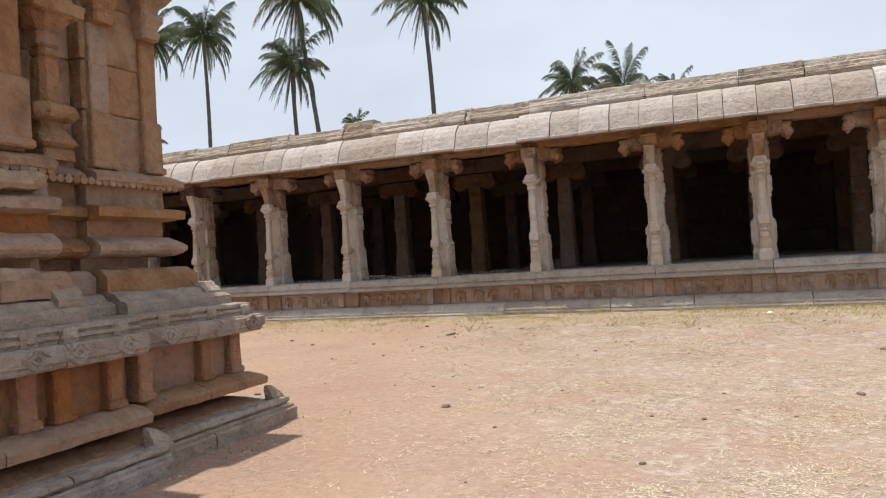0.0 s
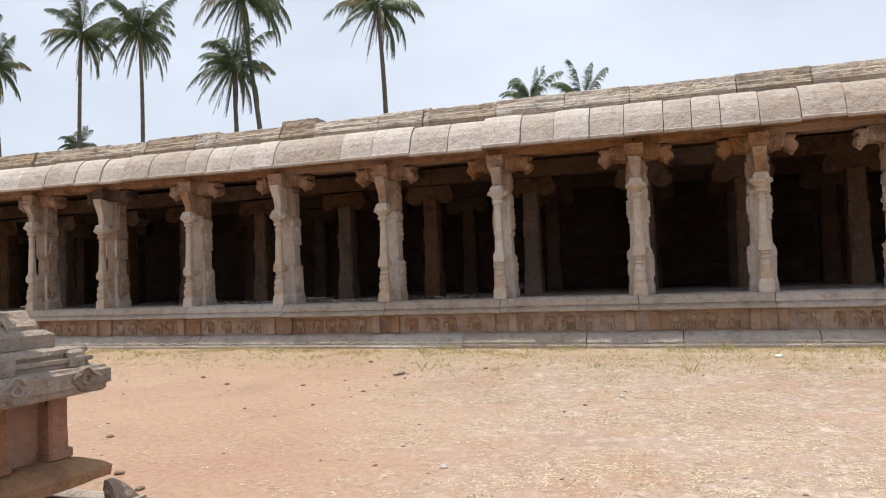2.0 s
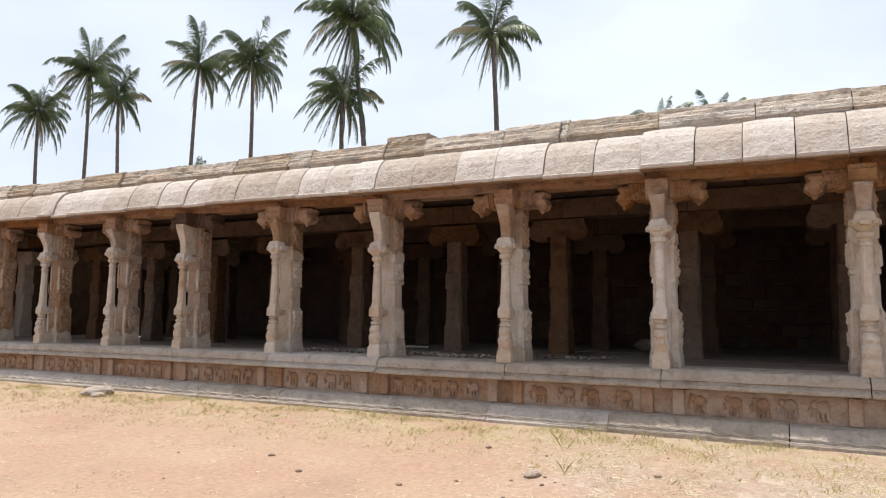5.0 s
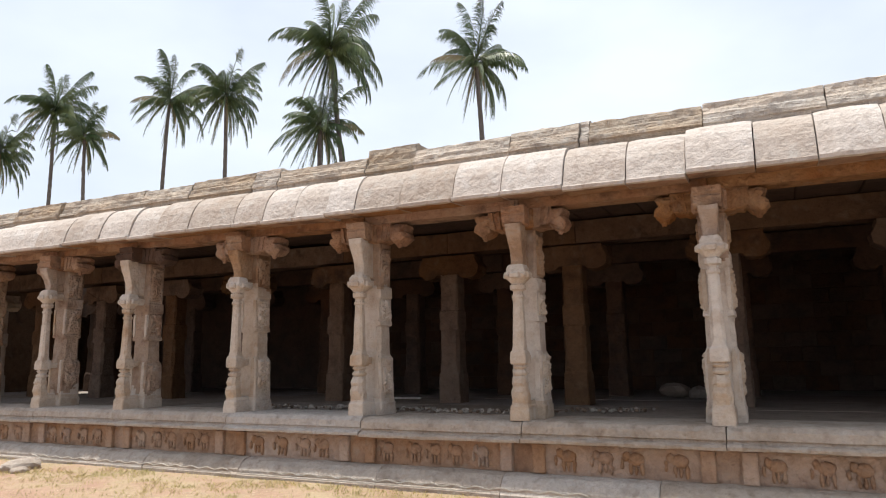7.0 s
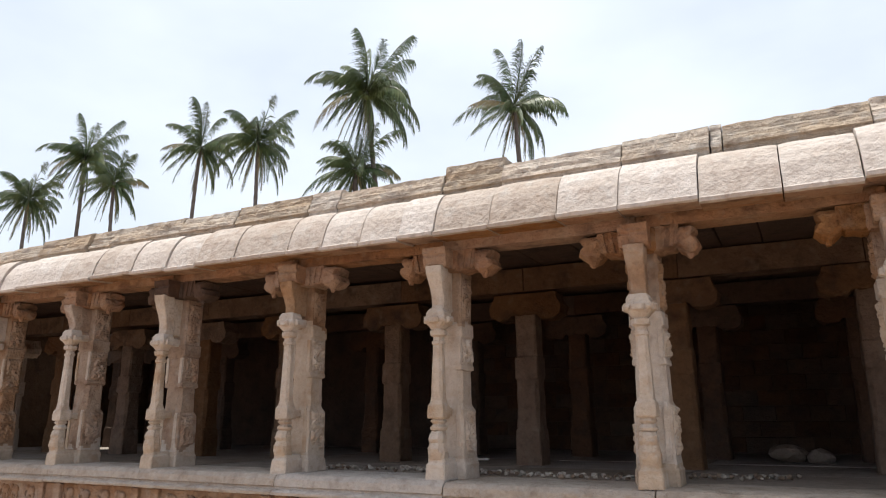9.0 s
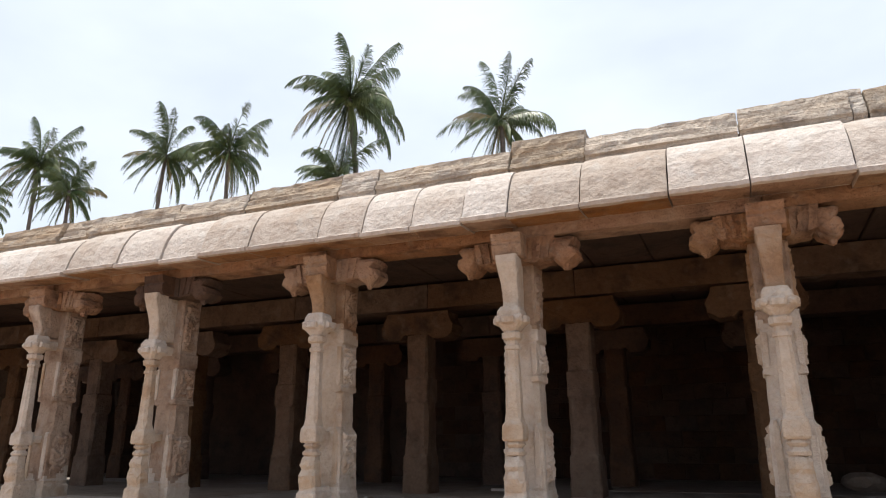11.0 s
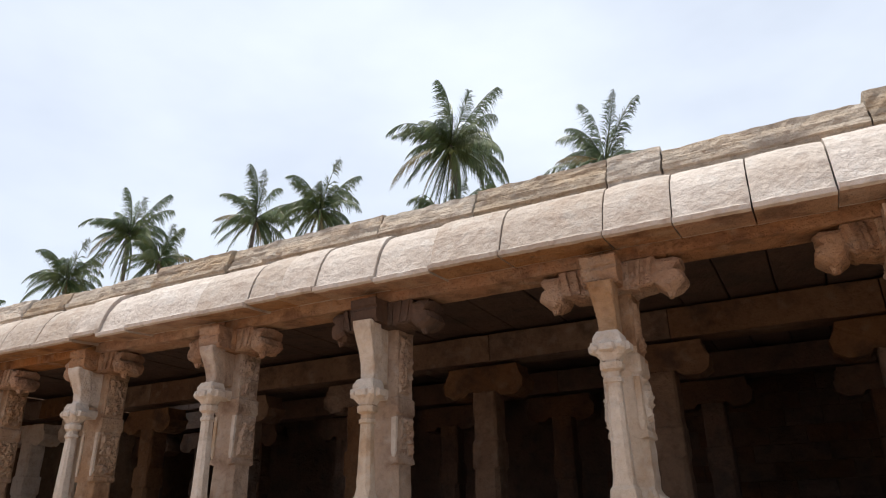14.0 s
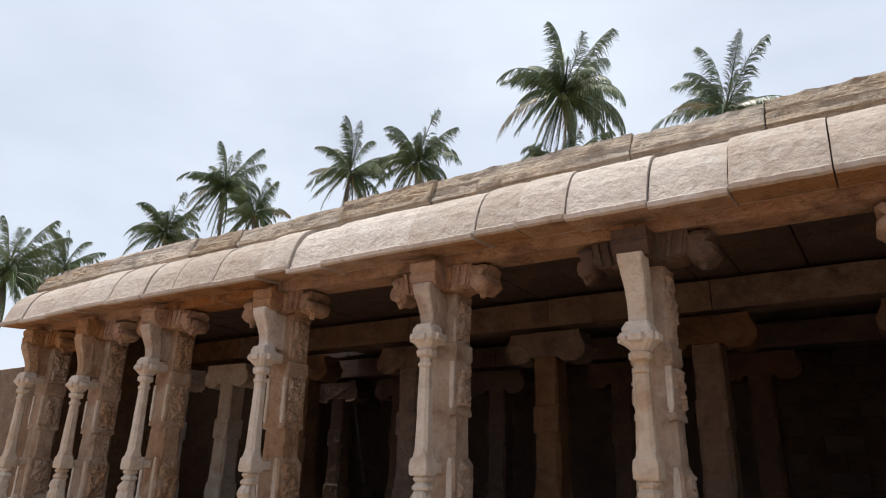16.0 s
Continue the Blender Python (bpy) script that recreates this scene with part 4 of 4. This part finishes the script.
for y, x in ((5.97, WX + 0.63), (4.50, WX + STEP + 0.63)):
    bm = bmesh.new()
    loft(bm, [[(x - 0.09 + dx, y - 0.17 + dy, zz) for dx, dy in ((0, 0), (0.1 * s, 0), (0.12 * s, 0.14 * s), (0, 0.16 * s))] for zz, s in ((0.14, 1.0), (0.2, 1.0), (0.25, 0.8), (0.3, 0.5), (0.325, 0.25))])
    roughen(bm, 0.012, 0.05, 0.05, y, 3)
    part("corner_horn", bm, GREY, shrine, "upturned worn corner tip")
for y, z0 in ((5.62, 1.13), (4.12, 1.16)):
    bm = bmesh.new()
    xx = WX + 0.2 + (0.2 if y < 4.5 else 0)
    loft(bm, [[(xx - 0.12, y - 0.2, zz), (xx + 0.1 * s, y - 0.2, zz), (xx + 0.1 * s, y - 0.02, zz), (xx - 0.12, y - 0.02, zz)] for zz, s in ((z0, 1.0), (z0 + 0.06, 1.0), (z0 + 0.11, 0.5), (z0 + 0.14, 0.2))])
    roughen(bm, 0.014, 0.06, 0.05, y + 2, 3)
    part("corner_horn", bm, GREY, shrine, "upturned worn corner tip")


# ---- coconut palms ----
def frond(bm, length, azimuth, lift, droop, rnd, wind, mi):
    """One leaf: a bent rib with narrow leaflets that hang and are combed by the wind."""
    steps = 20
    d = Vector((math.cos(azimuth) * math.cos(lift), math.sin(azimuth) * math.cos(lift), math.sin(lift)))
    pos, ribs = Vector((0, 0, 0)), []
    for i in range(steps + 1):
        ribs.append((pos.copy(), d.copy()))
        pos += d * (length / steps)
        d = (d + Vector((wind[0], wind[1], -droop)) * (0.15 + 1.35 * (i / steps) ** 1.3) * 0.13).normalized()
    prev = None
    for i, (p, t) in enumerate(ribs):
        s = t.cross(Vector((0, 0, 1)))
        s = s.normalized() if s.length > 1e-4 else Vector((1, 0, 0))
        w = 0.04 * (1 - i / steps) + 0.006
        ring = [bm.verts.new(p + s * w), bm.verts.new(p + Vector((0, 0, w))), bm.verts.new(p - s * w)]
        if prev:
            for a in range(2):
                bm.faces.new((prev[a], prev[a + 1], ring[a + 1], ring[a])).material_index = mi
        prev = ring
    twist = rnd.uniform(-0.45, 0.45)
    torn = rnd.uniform(0, 50)
    for i in range(2, steps):
        for half in (0.0, 0.2, 0.4, 0.6, 0.8):
            p, t = ribs[i][0].lerp(ribs[i + 1][0], half), ribs[i][1]
            s = t.cross(Vector((0, 0, 1)))
            s = s.normalized() if s.length > 1e-4 else Vector((1, 0, 0))
            u = (i + half) / steps
            if noise.noise((u * 9 + torn, torn, 0)) > 0.38:
                continue
            ll = length * 0.27 * (math.sin(math.pi * min(1, 0.16 + u * 0.80)) ** 0.6) * rnd.uniform(0.55, 1.2)
            for side in (-1, 1):
                hang = 0.55 + side * twist + rnd.uniform(-0.1, 0.8)
                up = abs(t.z)
                q = (s * side * (0.55 - 0.3 * up) + t * (0.8 + 0.7 * up) + Vector((wind[0] * 1.1, wind[1], -hang))).normalized()
                q2 = (q + Vector((wind[0] * 0.9, wind[1], -0.75))).normalized()
                mid = p + q * ll * 0.5
                tip = mid + q2 * ll * 0.5
                w = t * 0.0135 * (0.6 + length / 4)
                a, b, c = bm.verts.new(p - w * 0.6), bm.verts.new(p + w * 0.6), bm.verts.new(mid + w)
                e, f = bm.verts.new(mid - w), bm.verts.new(tip)
                bm.faces.new((a, b, c, e)).material_index = mi
                bm.faces.new((e, c, f)).material_index = mi


def crown_mesh(seed, length, count, wind):
    """Upright young leaves in the middle, arching ones round them, old ones hanging along the trunk."""
    rnd = random.Random(seed)
    bm = bmesh.new()
    for i in range(count):
        u = (i + 0.5) / count
        lift = radians(76 - 145 * u ** 0.9 + rnd.uniform(-20, 20))
        long = length * rnd.uniform(0.7, 1.15) * (0.95 - 0.12 * u)
        frond(bm, long, i * 2.399 + rnd.uniform(-0.6, 0.6), lift, 0.8 + 0.4 * u + rnd.uniform(-0.45, 0.45), rnd, wind, 1 if u > 0.93 or rnd.random() < 0.04 else 0)
    for k in range(9):
        a = rnd.uniform(0, 6.28)
        bmesh.ops.create_icosphere(bm, subdivisions=1, radius=0.13, matrix=Matrix.Translation((0.25 * math.cos(a), 0.25 * math.sin(a), -0.25 + rnd.uniform(-0.15, 0.1))))
    me = bpy.data.meshes.new("crown")
    bm.to_mesh(me)
    bm.free()
    me.materials.append(FROND)
    me.materials.append(DRYLEAF)
    return me


WIND = (-0.28, 0.04)
CROWNS = [crown_mesh(s, 3.5, n, WIND) for s, n in ((1, 50), (2, 38), (3, 40), (4, 37))]


def palm(x, y, z, size, crown, lean=(0.0, 0.0), turn=0.0, girth=0.115, label="tall coconut palm with wind-blown green crown behind the hall"):
    """x, y, z: where the leaves spring. lean: how far the foot lies to the side."""
    p = base("coconut_palm", x + lean[0], y + lean[1], 0, label, "palm tree", "palms behind the hall")
    bm = bmesh.new()
    rows = []
    n = int(z / 0.28)
    for i in range(n + 1):
        t = i / n
        cx, cy = -lean[0] * t ** 1.6, -lean[1] * t ** 1.6
        cx += 0.12 * math.sin(t * 5 + x)
        r = girth * (1.25 - 0.5 * t + 0.5 * max(0, 0.06 - t) / 0.06) * (1.0 + (0.07 if i % 2 else -0.03))
        rows.append([(cx + r * math.cos(a), cy + r * math.sin(a), z * t) for a in (k * math.tau / 10 for k in range(10))])
    loft(bm, rows)
    part("trunk", bm, TRUNK, p, "slender ringed grey trunk", True)
    c = new("crown", CROWNS[crown])
    c.parent = p
    c.location = (-lean[0] + 0.12 * math.sin(5 + x), -lean[1], z - 0.05)
    c.rotation_euler = (0, 0, radians(turn))
    c.scale = (size, size, size)
    return p


def far_palm(eye, way, h, size, crown, lean=(0.0, 0.0), turn=0.0, girth=0.115, **more):
    return palm(eye[0] + way[0] * h, eye[1] + way[1] * h, eye[2] + way[2] * h - 0.3, size, crown, lean, turn, girth, **more)


E13, E16, E0, E8, E2 = (-7.25, 9.03, 1.54), (-10.27, 9.24, 1.58), (0.99, 0.96, 1.31), (-2.97, 7.26, 1.66), (0.15, 2.83, 1.36)
far_palm(E13, (-0.4857, 0.8741, 0.592), 23.9, 0.96, 0, (1.2, 0.0), 0)
far_palm(E8, (-0.585, 0.811, 0.38), 27.5, 0.85, 3, (-0.3, 0.3), 15, label="shorter coconut palm with drooping fronds behind the hall")
far_palm(E13, (-0.258, 0.9617, 0.54), 27.3, 0.9, 1, (0.3, 0), 10, girth=0.135)
far_palm(E13, (-0.6535, 0.7569, 0.4669), 31, 0.86, 2, (0.2, 0), -10)
far_palm(E13, (-0.7181, 0.696, 0.4446), 34, 0.84, 1, (-0.8, 0), 8)
far_palm(E13, (-0.8251, 0.565, 0.3934), 39.8, 0.9, 0, (0.2, 0), 12)
far_palm(E13, (-0.7981, 0.6025, 0.3632), 38, 0.8, 3, (0.5, 0), 0)
far_palm(E13, (-0.8588, 0.5122, 0.3159), 42, 0.85, 2, (0.4, 0), 5)
far_palm(E16, (-0.898, 0.4399, 0.2631), 48, 0.75, 1, (0.4, 0), 0)
far_palm(E16, (-0.9233, 0.384, 0.2476), 36, 0.9, 0, (0.4, 0), 5)
far_palm(E0, (-0.2078, 0.9782, 0.255), 42, 0.85, 3, (0.0, 0), 0, label="coconut palm crown showing low over the roof")
far_palm(E0, (-0.1386, 0.9903, 0.241), 42, 0.8, 1, (0.0, 0), 5, label="coconut palm crown showing low over the roof")
far_palm(E0, (-0.0713, 0.9975, 0.222), 44, 0.6, 2, (0.0, 0), 8, label="coconut palm crown showing low over the roof")
far_palm(E0, (-0.5057, 0.8627, 0.214), 48, 0.5, 3, (0.0, 0), 8, label="small coconut palm top showing over the roof")
far_palm(E2, (-0.7357, 0.6773, 0.1979), 55, 0.6, 3, (0.0, 0), 8, label="small coconut palm top showing over the roof")


# ---- litter of the yard ----
def strewn(x, y):
    """How thickly dead grass lies: bare along the trodden way."""
    f = smoothstep(0.4, 3.4, x + 0.45 * y) * (0.25 + 0.75 * smoothstep(0.42, 0.6, 0.5 + 0.5 * noise.noise((x * 0.9, y * 0.9, 7))))
    return f + 0.05


def blades(name, count, box_xy, make, material, label, category):
    rnd = random.Random(len(name))
    verts, faces = [], []
    x0, x1, y0, y1 = box_xy
    made = 0
    while made < count:
        x, y = rnd.uniform(x0, x1), rnd.uniform(y0, y1)
        got = make(rnd, x, y)
        if got is None:
            continue
        made += 1
        for quad in got:
            k = len(verts)
            verts += quad
            faces.append(tuple(range(k, k + len(quad))))
    me = bpy.data.meshes.new(name)
    me.from_pydata(verts, [], faces)
    me.materials.append(material)
    return tagged(new(name, me), label, category, kind="stuff")


def lying(rnd, x, y):
    if rnd.random() > strewn(x, y):
        return None
    out = []
    spread = rnd.choice((0.03, 0.05, 0.05, 0.09))
    for _ in range(rnd.randint(8, 22)):
        a, l, w = rnd.uniform(0, 6.28), rnd.uniform(0.02, 0.075), rnd.uniform(0.001, 0.0024)
        px, py = x + rnd.gauss(0, spread), y + rnd.gauss(0, spread)
        z = ground_z(px, py)
        dx, dy = math.cos(a), math.sin(a)
        h = rnd.uniform(0.002, 0.0045)
        out.append([(px - dy * w, py + dx * w, z + 0.002), (px + dy * w, py - dx * w, z + 0.002), (px + dx * l * 0.5 + dy * w, py + dy * l * 0.5 - dx * w, z + h), (px + dx * l, py + dy * l, z + 0.002), (px + dx * l * 0.5 - dy * w, py + dy * l * 0.5 + dx * w, z + h)])
    return out


def standing(rnd, x, y):
    if rnd.random() > 0.12 + 0.9 * smoothstep(12.4, 14.2, y) * smoothstep(0.4, 0.62, 0.5 + 0.5 * noise.noise((x * 1.1, y * 1.6, 2))):
        return None
    out = []
    tall = rnd.uniform(0.6, 1.3) if x < -5 or rnd.random() < 0.96 else rnd.uniform(2.0, 3.4)
    for _ in range(rnd.randint(4, 9)):
        a, l, w = rnd.uniform(0, 6.28), rnd.uniform(0.015, 0.055) * tall, rnd.uniform(0.001, 0.0022)
        w = w if tall < 2 else w * 0.3
        px, py = x + rnd.gauss(0, 0.03), min(y + rnd.gauss(0, 0.03), 14.28)
        z = ground_z(px, py) - 0.005
        dx, dy, s = math.cos(a), math.sin(a), rnd.uniform(0.2, 0.9)
        out.append([(px - dy * w, py + dx * w, z), (px + dy * w, py - dx * w, z), (px + dx * l * s * 0.4 + dy * w, py + dy * l * s * 0.4 - dx * w, z + l * 0.6), (px + dx * l * s, py + dy * l * s, z + l)])
    return out


def weedy(rnd, x, y):
    if noise.noise((x * 0.8, y * 0.8, 31)) < (0.42 if x > -7 else 0.1) and not (-2.9 < x < -2.3 and 3 < y < 6.3):
        return None
    return standing_tuft(rnd, x, y)


def standing_tuft(rnd, x, y):
    out = []
    for _ in range(rnd.randint(3, 6)):
        a, l, w = rnd.uniform(0, 6.28), rnd.uniform(0.012, 0.035), rnd.uniform(0.002, 0.004)
        px, py = x + rnd.gauss(0, 0.05), y + rnd.gauss(0, 0.05)
        z = ground_z(px, py) - 0.004
        dx, dy = math.cos(a), math.sin(a)
        out.append([(px - dy * w, py + dx * w, z), (px + dy * w, py - dx * w, z), (px + dx * l * 0.7, py + dy * l * 0.7, z + l)])
    return out


blades("dead_grass", 10000, (-13, 7, 2.2, 13.6), lying, STRAW, "pale dead grass lying in patches on the ground", "dead grass")
blades("verge_grass", 6500, (-22, 8, 11.9, 14.27), standing, GRASS, "short yellowed grass along the hall's plinth", "grass")
blades("green_weeds", 1100, (-14, 5, 3.0, 13.9), weedy, WEED, "small green weeds scattered over the dry ground", "weeds")


def lump(bm, x, y, z, rx, ry, rz, seed):
    k = len(bm.verts)
    bmesh.ops.create_icosphere(bm, subdivisions=2, radius=1.0, matrix=Matrix.Translation((x, y, z)) @ pose(0, 0, 0, 0, 0, seed * 77) @ Matrix.Diagonal((rx, ry, rz, 1)))
    bm.verts.ensure_lookup_table()
    c = Vector((x, y, z))
    for v in bm.verts[k:]:
        v.co = c + (v.co - c) * (1 + 0.35 * noise.noise((v.co - c) * (1.2 / max(rx, 0.02)) + Vector((seed, seed * 2, 0))))


rnd = random.Random(5)
for i in range(130):
    x, y = rnd.uniform(-8, 4), rnd.uniform(3.5, 13)
    s = rnd.choice((0.01, 0.013, 0.016, 0.02, 0.032))
    if x < -2.4 and y < 6.4:
        continue
    bm = bmesh.new()
    lump(bm, 0, 0, 0, s * 1.2, s, s * 0.6, i * 1.37)
    ob = thing("stone", bm, PEBBLE if i % 7 else PALEROCK, "small dark stone lying on the dry ground" if i % 7 else "small pale stone lying on the dry ground", "stone", "stones on the ground", smooth=True)
    ob.location = (x, y, ground_z(x, y) + s * 0.25)
for x, y, s, txt in ((-3.67, 11.76, 0.08, "flat pale rock lying on the ground"), (-13.0, 13.7, 0.24, "pale grey rock lying by the plinth"), (-12.7, 13.5, 0.12, "pale grey rock lying by the plinth")):
    bm = bmesh.new()
    lump(bm, 0, 0, 0, s * 1.4, s, s * 0.45, x)
    roughen(bm, 0.01, 0.05, 9, x, 0)
    ob = thing("rock", bm, GREY, txt, "rock")
    ob.location = (x, y, ground_z(x, y) + s * 0.2)
bm = bmesh.new()
lump(bm, 0, 0, 0, 0.06, 0.045, 0.03, 4.2)
ob = thing("crumpled_paper", bm, WHITE, "crumpled white scrap of paper in the grass", "litter")
ob.location = (1.35, 13.2, ground_z(1.35, 13.2) + 0.02)

# rubble strewn on the hall floor
bm = bmesh.new()
for i in range(420):
    x = rnd.uniform(-10.4, -3.9)
    y = 15.75 + rnd.gauss(0, 0.16) + 0.12 * math.sin(x * 1.3) + (0.5 if x > -5 else 0)
    if -5.0 - 0.35 < x < -5.0 + 0.2 and i % 3:
        continue
    s = rnd.uniform(0.012, 0.042)
    k = len(bm.faces)
    lump(bm, x, y, 0.985 + s * 0.4, s, s * 0.8, s * 0.7, i * 0.7)
    bm.faces.ensure_lookup_table()
    for f in bm.faces[k:]:
        f.material_index = 0 if i % 3 == 0 else 1
thing("rubble", bm, [PEBBLE, PALEROCK], "loose dark and pale gravel strewn on the hall floor", "rubble", kind="stuff")
# low narrow white strip on the floor behind the inner row
bm = bmesh.new()
block(bm, -9.0, -8.45, 18.3, 18.36, 0.985, 1.02, 0.008)
thing("white_strip", bm, WHITE, "narrow white strip lying on the hall floor", "plank")
bm = bmesh.new()
lump(bm, -4.1, 20.0, 1.1, 0.3, 0.22, 0.15, 2.0)
roughen(bm, 0.02, 0.1, 9, 2.0, 0)
thing("rock", bm, FLOOR, "low dark rock lying on the hall floor", "rock")
bm = bmesh.new()
lump(bm, -3.65, 19.75, 1.06, 0.2, 0.18, 0.11, 5.0)
roughen(bm, 0.02, 0.1, 9, 5.0, 0)
thing("rock", bm, FLOOR, "smaller dark rock lying on the hall floor", "rock")
